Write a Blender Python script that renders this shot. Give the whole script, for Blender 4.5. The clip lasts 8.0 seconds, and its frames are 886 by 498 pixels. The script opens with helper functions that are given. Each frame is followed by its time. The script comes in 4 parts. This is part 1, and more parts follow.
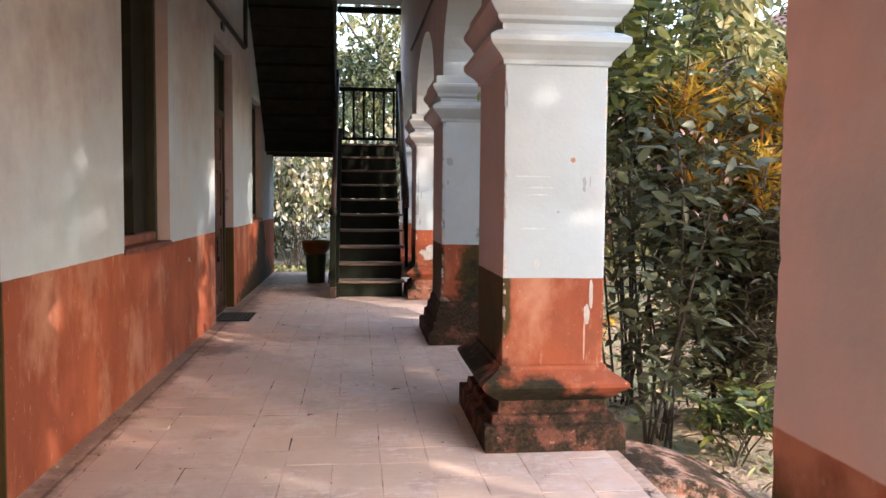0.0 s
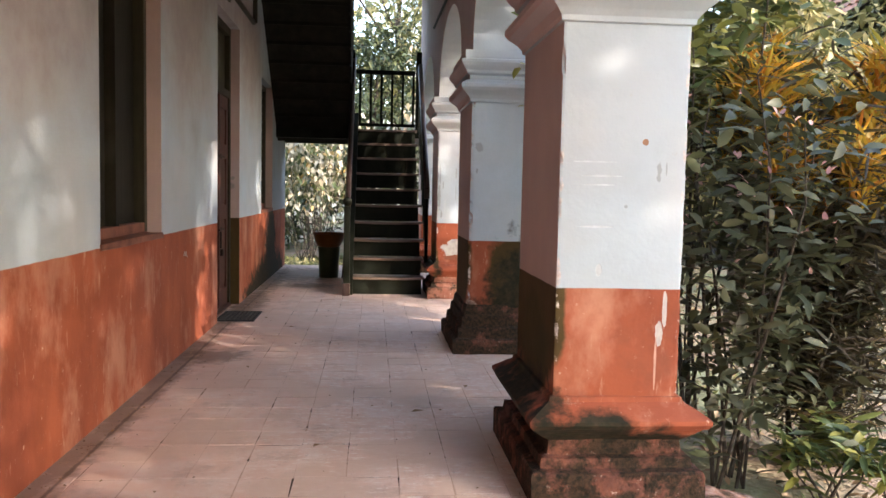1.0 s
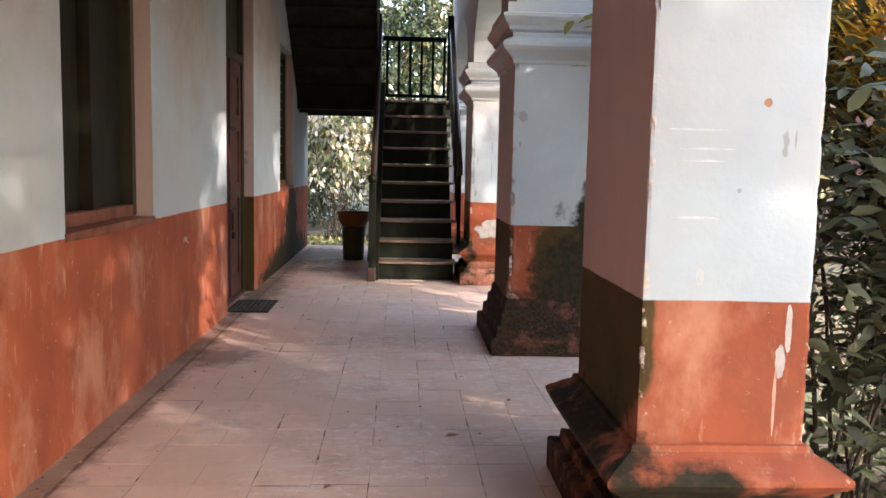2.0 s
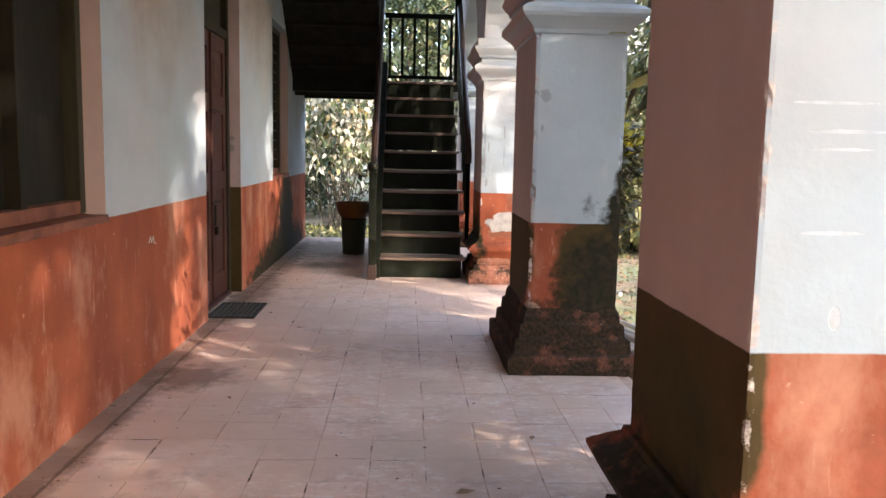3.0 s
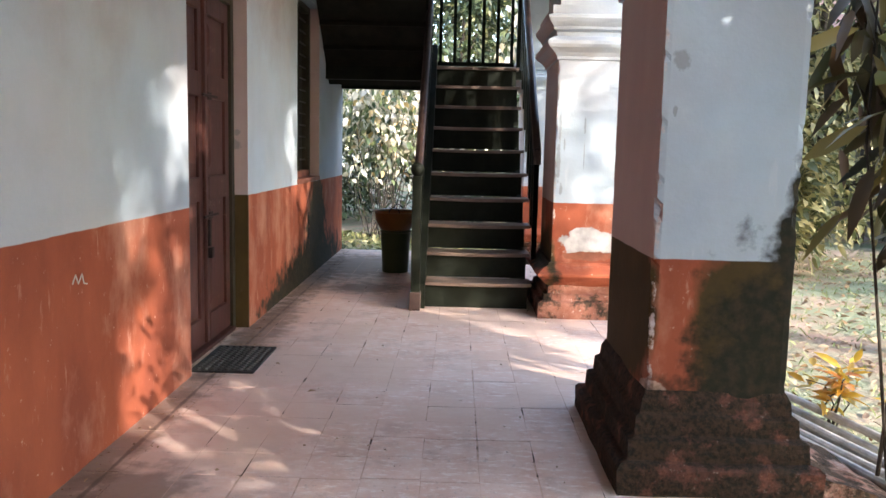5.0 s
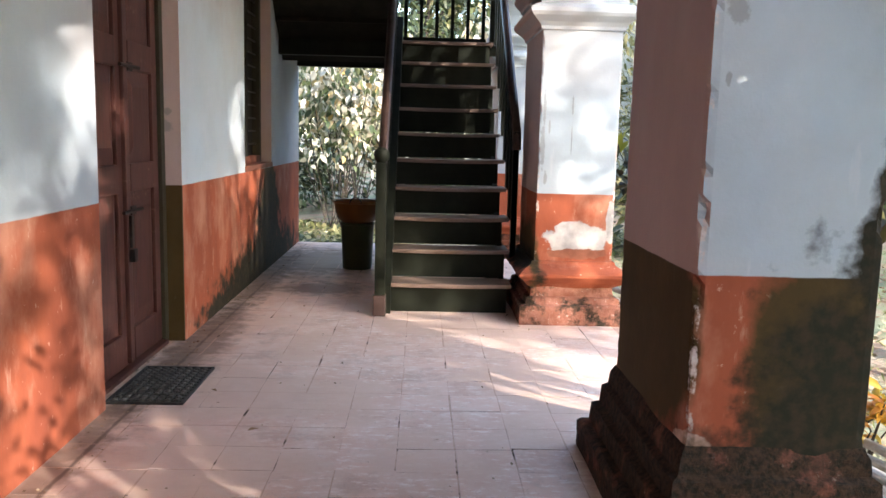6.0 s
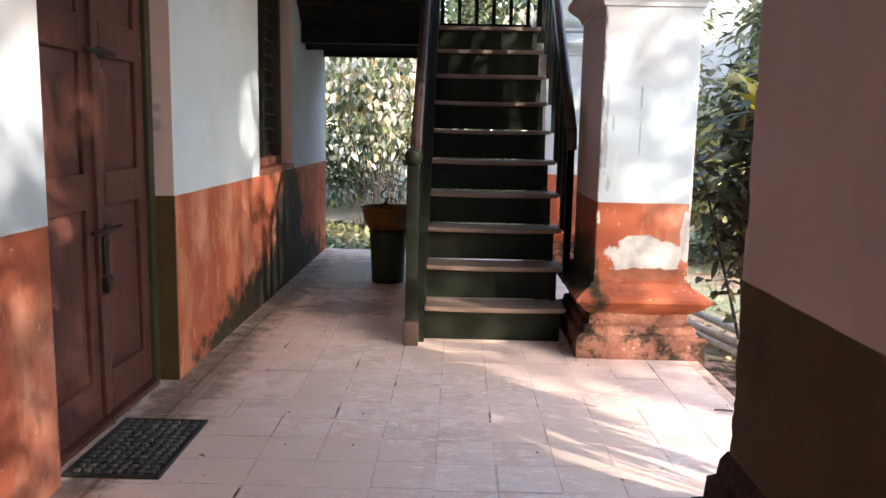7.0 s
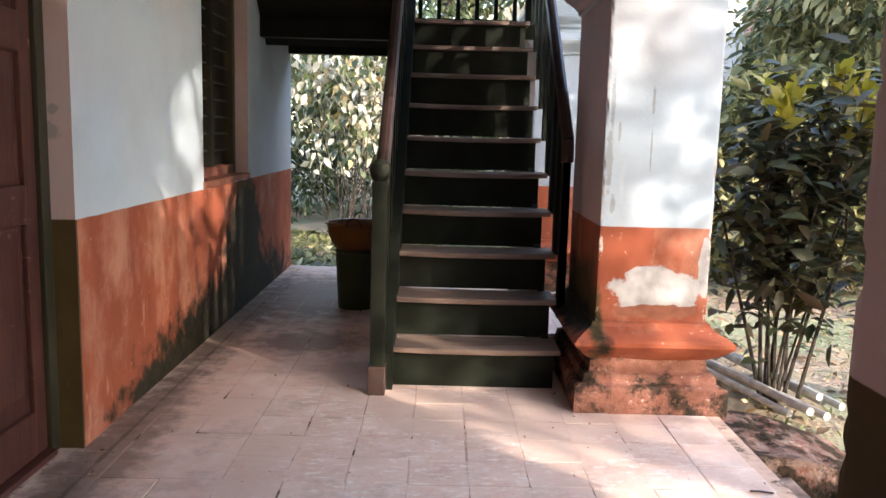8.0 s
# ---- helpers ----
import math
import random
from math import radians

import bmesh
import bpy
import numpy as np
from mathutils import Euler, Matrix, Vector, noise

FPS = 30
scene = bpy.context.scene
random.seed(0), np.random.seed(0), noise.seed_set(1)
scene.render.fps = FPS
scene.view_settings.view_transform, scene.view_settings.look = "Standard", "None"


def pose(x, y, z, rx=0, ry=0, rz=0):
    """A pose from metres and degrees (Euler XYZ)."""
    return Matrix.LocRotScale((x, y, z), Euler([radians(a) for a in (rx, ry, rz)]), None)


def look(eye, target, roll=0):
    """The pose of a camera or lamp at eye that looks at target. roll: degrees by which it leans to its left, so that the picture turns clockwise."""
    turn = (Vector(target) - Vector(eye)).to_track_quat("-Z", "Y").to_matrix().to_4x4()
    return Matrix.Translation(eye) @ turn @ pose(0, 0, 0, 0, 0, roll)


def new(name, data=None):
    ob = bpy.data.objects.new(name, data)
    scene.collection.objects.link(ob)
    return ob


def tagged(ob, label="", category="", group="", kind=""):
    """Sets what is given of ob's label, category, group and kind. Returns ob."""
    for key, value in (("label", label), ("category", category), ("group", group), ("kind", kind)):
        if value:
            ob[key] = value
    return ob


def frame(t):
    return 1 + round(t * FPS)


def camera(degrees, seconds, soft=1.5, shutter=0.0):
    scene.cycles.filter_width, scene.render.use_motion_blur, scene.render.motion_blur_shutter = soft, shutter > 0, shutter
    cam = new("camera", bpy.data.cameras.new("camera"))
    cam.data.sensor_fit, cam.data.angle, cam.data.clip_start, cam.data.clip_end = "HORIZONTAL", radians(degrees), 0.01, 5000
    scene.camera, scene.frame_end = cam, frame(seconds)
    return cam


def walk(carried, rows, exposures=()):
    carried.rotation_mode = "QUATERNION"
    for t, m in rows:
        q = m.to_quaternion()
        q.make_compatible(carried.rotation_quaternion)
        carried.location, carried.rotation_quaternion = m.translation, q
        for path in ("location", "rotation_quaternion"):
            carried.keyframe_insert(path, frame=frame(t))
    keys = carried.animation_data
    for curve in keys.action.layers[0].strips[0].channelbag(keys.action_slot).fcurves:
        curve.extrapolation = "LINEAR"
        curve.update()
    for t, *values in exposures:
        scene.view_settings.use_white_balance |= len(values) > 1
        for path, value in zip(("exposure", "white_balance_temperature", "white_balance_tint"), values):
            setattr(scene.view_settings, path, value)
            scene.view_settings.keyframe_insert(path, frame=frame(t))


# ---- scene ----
cam = camera(57.2, 8.0)
PATH = [
    (0, (-0.122, 0.636, 1.228), (0.088, 2.621, 1.106), 0.5),
    (0.5, (-0.141, 1.028, 1.211), (0.042, 3.015, 1.069), 1.1),
    (1, (-0.138, 1.415, 1.22), (0.037, 3.402, 1.076), 1.2),
    (1.5, (-0.114, 1.821, 1.234), (0.004, 3.808, 1.04), 1.6),
    (1.7, (-0.129, 1.992, 1.222), (-0.017, 3.979, 1.026), 1.4),
    (2.8, (-0.1, 2.826, 1.252), (-0.005, 4.809, 1.01), 1.1),
    (3, (-0.105, 2.987, 1.237), (-0.012, 4.971, 0.996), 1.2),
    (3.5, (-0.082, 3.381, 1.232), (0.009, 5.365, 0.991), 1.1),
    (4, (-0.069, 3.776, 1.211), (-0.079, 5.764, 0.988), 1.6),
    (4.5, (-0.105, 4.188, 1.217), (-0.152, 6.176, 0.998), 1.2),
    (4.7, (-0.111, 4.355, 1.214), (-0.152, 6.342, 0.99), 1.2),
    (5.8, (-0.16, 5.159, 1.227), (-0.136, 7.139, 0.945), 1.8),
    (6, (-0.166, 5.332, 1.204), (-0.106, 7.312, 0.928), 1.4),
    (6.5, (-0.164, 5.739, 1.221), (-0.308, 7.714, 0.943), 1.3),
    (7, (-0.175, 6.148, 1.227), (-0.206, 8.126, 0.935), 1.1),
    (7.5, (-0.141, 6.53, 1.252), (-0.115, 8.508, 0.957), 1.4),
    (8, (-0.142, 6.906, 1.252), (-0.13, 8.886, 0.968), 1.5),
]
# seconds, stops, kelvin, tint: the picture brightens and cools a little on the way
walk(cam, [(t, look(eye, target, roll)) for t, eye, target, roll in PATH],
     [(0, 3.12, 7100, 16), (1.5, 3.2, 6950, 14), (3.5, 3.45, 6950, 14), (4.5, 3.55, 6500, 11), (6.5, 3.6, 6650, 12), (8, 3.45, 6750, 13)])

# ---- world, sun, exposure ----
SUN_AZ, SUN_EL = radians(133), radians(21)
world = bpy.data.worlds.new("sky")
scene.world = world
world.use_nodes = True
wn = world.node_tree.nodes
sky = wn.new("ShaderNodeTexSky")
sky.sky_type, sky.sun_disc, sky.sun_elevation, sky.sun_rotation = "NISHITA", False, SUN_EL, SUN_AZ
wn["Background"].inputs["Strength"].default_value = 0.15
world.node_tree.links.new(sky.outputs[0], wn["Background"].inputs["Color"])
sun_data = bpy.data.lights.new("sun", "SUN")
sun_data.energy, sun_data.angle, sun_data.color = 1.05, radians(0.55), (1.0, 0.93, 0.84)
sun = new("sun", sun_data)
sun.matrix_world = look((math.sin(SUN_AZ) * 20, math.cos(SUN_AZ) * 20, 20 * math.tan(SUN_EL)), (0, 0, 0))

# ---- materials ----
class Mat:
    """A small builder for node materials."""

    def __init__(self, name):
        self.m = bpy.data.materials.new(name)
        self.m.use_nodes = True
        self.nt = self.m.node_tree
        self.bsdf = self.nt.nodes["Principled BSDF"]
        self.geo = self.nt.nodes.new("ShaderNodeNewGeometry")
        self.pos = self.geo.outputs["Position"]

    def link(self, a, b):
        self.nt.links.new(a, b)

    def val(self, sock, v):
        if isinstance(v, (int, float, tuple)):
            sock.default_value = (*v, 1) if isinstance(v, tuple) and len(v) == 3 and sock.type == "RGBA" else v
        else:
            self.link(v, sock)

    def math(self, op, a, b=0.0, clamp=False):
        n = self.nt.nodes.new("ShaderNodeMath")
        n.operation, n.use_clamp = op, clamp
        self.val(n.inputs[0], a)
        self.val(n.inputs[1], b)
        return n.outputs[0]

    def noise(self, scale, detail=4.0, rough=0.55, stretch=None):
        n = self.nt.nodes.new("ShaderNodeTexNoise")
        n.inputs["Scale"].default_value, n.inputs["Detail"].default_value, n.inputs["Roughness"].default_value = scale, detail, rough
        src = self.pos
        if stretch:
            src = self.vec("MULTIPLY", self.pos, stretch)
        self.link(src, n.inputs["Vector"])
        return n.outputs["Fac"]

    def vec(self, op, a, b):
        n = self.nt.nodes.new("ShaderNodeVectorMath")
        n.operation = op
        self.val(n.inputs[0], a)
        self.val(n.inputs[1], b)
        return n.outputs["Value" if op in ("LENGTH", "DISTANCE") else "Vector"]

    def ramp(self, v, lo, hi):
        n = self.nt.nodes.new("ShaderNodeMapRange")
        n.clamp = True
        self.val(n.inputs["Value"], v)
        n.inputs["From Min"].default_value, n.inputs["From Max"].default_value = lo, hi
        return n.outputs[0]

    def mix(self, fac, a, b):
        n = self.nt.nodes.new("ShaderNodeMix")
        n.data_type = "RGBA"
        self.val(n.inputs[0], fac)
        self.val(n.inputs[6], a)
        self.val(n.inputs[7], b)
        return n.outputs[2]

    def axis(self, k):
        n = self.nt.nodes.new("ShaderNodeSeparateXYZ")
        self.link(self.pos, n.inputs[0])
        return n.outputs[k]

    def blob(self, centre, radii, scale=6.0, wobble=0.7, soft=0.15):
        """A patch with a ragged outline round a centre, 1 inside."""
        d = self.vec("LENGTH", self.vec("DIVIDE", self.vec("SUBTRACT", self.pos, centre), radii), (0, 0, 0))
        d = self.math("ADD", d, self.math("MULTIPLY", self.math("SUBTRACT", self.noise(scale, 6, 0.6), 0.5), wobble * 2))
        return self.ramp(d, 1.0 + soft, 1.0 - soft)

    def bump(self, h, strength=0.3, dist=0.01):
        n = self.nt.nodes.new("ShaderNodeBump")
        n.inputs["Strength"].default_value, n.inputs["Distance"].default_value = strength, dist
        self.link(h, n.inputs["Height"])
        self.link(n.outputs[0], self.bsdf.inputs["Normal"])

    def random(self):
        return self.nt.nodes.new("ShaderNodeObjectInfo").outputs["Random"]

    def done(self, colour, rough=0.7, metal=0.0, spec=None):
        self.val(self.bsdf.inputs["Base Color"], colour)
        self.val(self.bsdf.inputs["Roughness"], rough)
        self.val(self.bsdf.inputs["Metallic"], metal)
        if spec is not None:
            self.bsdf.inputs["Specular IOR Level"].default_value = spec
        return self.m


WHITE, CREAM = (0.405, 0.478, 0.532), (0.42, 0.415, 0.42)
OCHRE, OCHRE_DARK, OCHRE_WORN = (0.345, 0.092, 0.043), (0.225, 0.056, 0.029), (0.46, 0.222, 0.15)
MOULD_SHADE = (0.012, 0.013, 0.007)


def plaster(name, dado, mould_shade=(), peel=(), scuffs=(), olive_shade=(), shade_stains=(), white=WHITE, corners=(), bounce_axis=None):
    """Old limewash above, red oxide below the dado line, with stains, mould patches, painted-in shade and flaked paint.
    Last argument: the axis whose inner faces have pinkish bounce light put into their colour.
    """
    k = Mat(name)
    z = k.axis(2)
    big, mid, fine = k.noise(0.9, 3), k.noise(5, 5, 0.6), k.noise(45, 4)
    streak = k.noise(2.4, 6, 0.6, (1.3, 1.3, 0.6))
    up = k.mix(k.ramp(big, 0.42, 0.75), white, CREAM)
    up = k.mix(k.math("MULTIPLY", k.ramp(streak, 0.55, 0.8), 0.35), up, (0.50, 0.50, 0.49))
    up = k.mix(k.math("MULTIPLY", k.ramp(k.noise(14, 6, 0.7), 0.66, 0.74), 0.35), up, (0.40, 0.36, 0.32))
    up = k.mix(k.math("MULTIPLY", k.ramp(k.noise(2.6, 6, 0.62), 0.46, 0.68), 0.45), up, (0.335, 0.375, 0.405))
    up = k.mix(k.math("MULTIPLY", k.ramp(k.noise(5.0, 5, 0.6, (4.0, 4.0, 0.6)), 0.64, 0.72), 0.4), up, (0.50, 0.53, 0.55))
    # pinkish colour stands in for light bounced off the red floor
    if bounce_axis is not None:
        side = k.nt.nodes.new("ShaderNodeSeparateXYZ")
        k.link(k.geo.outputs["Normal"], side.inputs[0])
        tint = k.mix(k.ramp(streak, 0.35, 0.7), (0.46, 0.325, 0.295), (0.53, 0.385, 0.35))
        up = k.mix(k.math("MULTIPLY", k.ramp(k.math("MULTIPLY", side.outputs[bounce_axis], -1.0), 0.5, 0.8), 0.85), up, tint)
    # brown patches paint the warm shade of the upper wall into the limewash
    for centre, radii in shade_stains:
        up = k.mix(k.math("MULTIPLY", k.blob(centre, radii, 2.5, 0.6, 0.45), 0.7), up, k.mix(k.ramp(mid, 0.35, 0.65), (0.31, 0.245, 0.23), (0.40, 0.335, 0.32)))
    low = k.mix(k.ramp(streak, 0.35, 0.7), OCHRE_DARK, OCHRE)
    low = k.mix(k.math("MULTIPLY", k.ramp(k.noise(2.2, 6, 0.65, (1, 1, 0.6)), 0.50, 0.66), 0.75), low, OCHRE_WORN)
    low = k.mix(k.math("MULTIPLY", k.ramp(k.noise(22, 5, 0.7), 0.64, 0.70), 0.6), low, (0.60, 0.40, 0.31))
    low = k.mix(k.math("MULTIPLY", k.ramp(k.noise(5.0, 6, 0.65, (3.5, 3.5, 0.7)), 0.62, 0.70), 0.55), low, (0.50, 0.29, 0.21))
    low = k.mix(k.math("MULTIPLY", k.ramp(k.noise(1.6, 6, 0.7), 0.55, 0.70), 0.5), low, (0.16, 0.055, 0.035))
    # olive patches paint the shade of inner faces and reveals into the dado
    for centre, radii in olive_shade:
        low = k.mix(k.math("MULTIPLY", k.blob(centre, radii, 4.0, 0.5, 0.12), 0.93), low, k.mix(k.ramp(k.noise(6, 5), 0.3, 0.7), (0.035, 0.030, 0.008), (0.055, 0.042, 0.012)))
    edge = k.math("ADD", z, k.math("MULTIPLY", k.math("SUBTRACT", mid, 0.5), 0.012))
    col = k.mix(k.ramp(edge, dado - 0.002, dado + 0.002), low, up)
    height = k.math("ADD", k.math("MULTIPLY", mid, 0.7), k.math("MULTIPLY", fine, 0.3))
    for centre, radii, colour, scale in peel:
        b = k.blob(centre, radii, scale, 0.55, 0.04)
        col = k.mix(b, col, k.mix(k.ramp(k.noise(18, 5), 0.35, 0.65), colour, tuple(0.75 * c for c in colour)))
        height = k.math("SUBTRACT", height, k.math("MULTIPLY", b, 0.6))
    for x, y in corners:
        b = k.blob((x, y, 1.0), (0.010, 0.010, 30.0), 22.0, 1.3, 0.15)
        col = k.mix(k.math("MULTIPLY", b, k.ramp(k.noise(7, 5, 0.7), 0.53, 0.60)), col, k.mix(k.ramp(fine, 0.4, 0.6), (0.50, 0.42, 0.38), (0.60, 0.55, 0.52)))
    for centre, radii in scuffs:
        b = k.math("MULTIPLY", k.blob(centre, radii, 40, 0.9, 0.2), 0.65)
        col = k.mix(b, col, (0.22, 0.23, 0.22))
    # black patches: mould, and in places cast shade painted into the colour
    for centre, radii in mould_shade:
        b = k.blob(centre, radii, 8.0, 0.9, 0.2)
        col = k.mix(b, col, k.mix(k.ramp(k.noise(25, 5), 0.4, 0.7), MOULD_SHADE, (0.035, 0.024, 0.013)))
    k.bump(height, 0.35, 0.012)
    return k.done(col, 0.82, 0.0, 0.25)


def worn_wood(name, dark, light, rough=0.5, grain=(1, 1, 1), spec=0.4):
    k = Mat(name)
    g = k.noise(9, 7, 0.6, grain)
    col = k.mix(k.ramp(g, 0.35, 0.7), dark, light)
    col = k.mix(k.math("MULTIPLY", k.ramp(k.noise(3, 5), 0.5, 0.75), 0.4), col, tuple(1.6 * c + 0.01 for c in light))
    k.bump(g, 0.25, 0.004)
    return k.done(col, rough, 0.0, spec)


def tile_mat():
    """Clay tiles under a smooth film of dust, worn pale and scuffed along the middle of the walk."""
    k = Mat("clay_tile")
    base = k.mix(k.random(), (0.62, 0.42, 0.335), (0.70, 0.49, 0.40))
    col = k.mix(k.math("MULTIPLY", k.ramp(k.noise(6, 7, 0.7), 0.42, 0.66), 0.75), base, (0.76, 0.63, 0.565))
    col = k.mix(k.math("MULTIPLY", k.ramp(k.noise(3.4, 8, 0.75), 0.52, 0.62), 0.55), col, (0.47, 0.335, 0.275))
    worn = k.blob((0.1, 8.0, 0), (0.95, 7.5, 1), 1.1, 0.8, 0.4)
    scuff = k.math("MULTIPLY", worn, k.ramp(k.noise(13, 8, 0.78, (1, 2.2, 1)), 0.52, 0.60))
    col = k.mix(k.math("MULTIPLY", scuff, 0.8), col, (0.82, 0.73, 0.68))
    dark = k.math("MULTIPLY", worn, k.ramp(k.noise(17, 8, 0.8, (2, 1, 1)), 0.58, 0.66))
    col = k.mix(k.math("MULTIPLY", dark, 0.8), col, (0.36, 0.26, 0.22))
    film = k.ramp(k.noise(1.5, 5, 0.55), 0.50, 0.55)
    col = k.mix(k.math("MULTIPLY", film, 0.75), col, k.mix(k.noise(3, 3), (0.60, 0.43, 0.34), (0.67, 0.485, 0.39)))
    col = k.mix(k.math("MULTIPLY", k.ramp(k.noise(60, 4, 0.7), 0.69, 0.73), 0.6), col, (0.15, 0.09, 0.065))
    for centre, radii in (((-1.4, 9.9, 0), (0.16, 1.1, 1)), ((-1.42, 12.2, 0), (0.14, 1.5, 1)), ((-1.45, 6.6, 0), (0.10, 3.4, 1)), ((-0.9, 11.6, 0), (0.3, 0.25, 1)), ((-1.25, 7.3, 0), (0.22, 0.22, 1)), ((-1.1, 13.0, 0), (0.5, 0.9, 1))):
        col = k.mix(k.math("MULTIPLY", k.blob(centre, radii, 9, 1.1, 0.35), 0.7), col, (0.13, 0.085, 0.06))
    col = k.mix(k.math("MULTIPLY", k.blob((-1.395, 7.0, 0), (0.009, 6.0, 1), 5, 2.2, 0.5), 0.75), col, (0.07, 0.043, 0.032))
    k.bump(k.noise(30, 5), 0.18, 0.004)
    return k.done(col, k.math("ADD", 0.40, k.math("MULTIPLY", k.noise(4, 4), 0.3)), 0.0, 0.5)


def crumbled(name, red, black):
    """Bare laterite and brick where the plaster has gone, with black mould and pale lime."""
    k = Mat(name)
    a, b, c = k.noise(6, 7, 0.68), k.noise(16, 6, 0.7), k.noise(45, 5, 0.7)
    col = k.mix(k.ramp(b, 0.35, 0.65), (0.20, 0.075, 0.05), red)
    col = k.mix(k.math("MULTIPLY", k.ramp(k.noise(34, 6, 0.75), 0.60, 0.66), 0.75), col, (0.52, 0.41, 0.36))
    col = k.mix(k.ramp(a, black, black + 0.10), col, k.mix(k.ramp(c, 0.4, 0.6), (0.016, 0.014, 0.010), (0.055, 0.032, 0.02)))
    k.bump(k.math("ADD", k.math("MULTIPLY", b, 0.7), k.math("MULTIPLY", c, 0.4)), 0.9, 0.025)
    return k.done(col, 0.9, 0.0, 0.2)


def simple(name, a, b, scale=8.0, rough=0.7, bump=0.3, metal=0.0, dist=0.01):
    k = Mat(name)
    g = k.noise(scale, 6, 0.6)
    k.bump(g, bump, dist)
    return k.done(k.mix(k.ramp(g, 0.35, 0.68), a, b), rough, metal)


def leaf_mat(name, colours, gloss=0.4, through_light=0.3):
    """Leaves: colour by leaf, glossy, with light shining through."""
    k = Mat(name)
    r = k.geo.outputs["Random Per Island"]
    ramp = k.nt.nodes.new("ShaderNodeValToRGB")
    k.link(r, ramp.inputs[0])
    e = ramp.color_ramp.elements
    e[0].color, e[1].color = (*colours[0], 1), (*colours[-1], 1)
    for i, c in enumerate(colours[1:-1]):
        e.new((i + 1) / (len(colours) - 1)).color = (*c, 1)
    k.done(ramp.outputs[0], gloss, 0.0, 0.5)
    tr = k.nt.nodes.new("ShaderNodeBsdfTranslucent")
    k.link(ramp.outputs[0], tr.inputs[0])
    mx = k.nt.nodes.new("ShaderNodeMixShader")
    mx.inputs[0].default_value = through_light
    k.link(k.bsdf.outputs[0], mx.inputs[1])
    k.link(tr.outputs[0], mx.inputs[2])
    k.link(mx.outputs[0], k.nt.nodes["Material Output"].inputs[0])
    return k.m


# patches near y 12.5: a cast shadow painted in, with mould near the floor
M_WALL = plaster("wall_plaster", 0.892, bounce_axis=1,
                 mould_shade=[((-1.5, 12.4, 0.05), (0.5, 1.7, 0.30)), ((-1.5, 12.55, 0.40), (0.5, 0.55, 0.45)), ((-1.5, 11.0, 0.03), (0.5, 0.7, 0.10))],
                 shade_stains=[((-1.5, 5.0, 2.15), (0.5, 0.9, 0.55)), ((-1.5, 3.9, 2.0), (0.5, 0.9, 0.8)), ((-1.5, 7.6, 2.35), (0.5, 0.7, 0.65)), ((-1.5, 10.7, 2.6), (0.5, 0.8, 0.6)), ((-1.5, 8.6, 3.0), (0.5, 2.2, 0.35))],
                 scuffs=[((-1.6, 9.93, 1.22), (0.05, 0.03, 0.035)), ((-1.57, 9.93, 1.30), (0.02, 0.03, 0.02))],
                 olive_shade=[((-1.56, 9.93, 0.45), (0.14, 0.016, 0.9)), ((-1.56, 3.945, 0.45), (0.14, 0.016, 0.9)), ((-1.5, 12.6, 0.5), (0.4, 0.35, 0.6))])
M_PIER_1 = plaster("pier_plaster_one", 0.845, bounce_axis=0, corners=[(0.595, 4.56), (1.095, 4.56)], olive_shade=[((0.59, 5.0, 0.75), (0.05, 0.75, 0.34)), ((0.59, 4.95, 0.4), (0.05, 0.3, 0.4))], mould_shade=[((0.85, 4.48, 0.17), (0.36, 0.3, 0.13)), ((0.74, 4.46, 0.30), (0.16, 0.25, 0.07)), ((0.5, 5.0, 0.12), (0.16, 0.75, 0.36)), ((0.56, 4.5, 0.2), (0.14, 0.2, 0.2))],
                   peel=[((0.73, 4.555, 1.345), (0.09, 0.05, 0.003), (0.535, 0.585, 0.62), 45.0), ((0.76, 4.555, 1.29), (0.08, 0.05, 0.004), (0.535, 0.585, 0.62), 45.0),
                         ((0.75, 4.555, 1.255), (0.06, 0.05, 0.003), (0.535, 0.585, 0.62), 45.0), ((0.74, 4.555, 1.09), (0.07, 0.05, 0.004), (0.535, 0.585, 0.62), 45.0),
                         ((0.76, 4.555, 0.915), (0.012, 0.05, 0.026), (0.52, 0.56, 0.59), 30.0),
                         ((1.035, 4.555, 0.76), (0.010, 0.1, 0.08), (0.50, 0.46, 0.44), 30.0), ((1.015, 4.555, 0.665), (0.015, 0.1, 0.05), (0.50, 0.46, 0.44), 30.0),
                         ((1.003, 4.555, 0.54), (0.005, 0.1, 0.11), (0.52, 0.32, 0.25), 24.0), ((0.93, 4.555, 1.425), (0.012, 0.05, 0.012), (0.42, 0.22, 0.13), 30.0)],
                   scuffs=[((0.99, 4.55, 1.31), (0.009, 0.04, 0.04)), ((1.02, 4.55, 1.32), (0.003, 0.04, 0.03)), ((0.86, 4.55, 1.17), (0.007, 0.04, 0.007))])
# pink here is light bounced off the floor, painted into the limewash
M_PIER_0 = plaster("pier_plaster_bounce_pink", 0.845, olive_shade=[((0.59, 1.6, 0.4), (0.05, 0.9, 0.38))], white=(0.76, 0.475, 0.415), shade_stains=[((0.59, 1.5, 1.9), (0.1, 0.5, 0.5))],
                   peel=[((0.59, 1.78, 0.42), (0.05, 0.06, 0.10), (0.52, 0.36, 0.30), 12.0)])
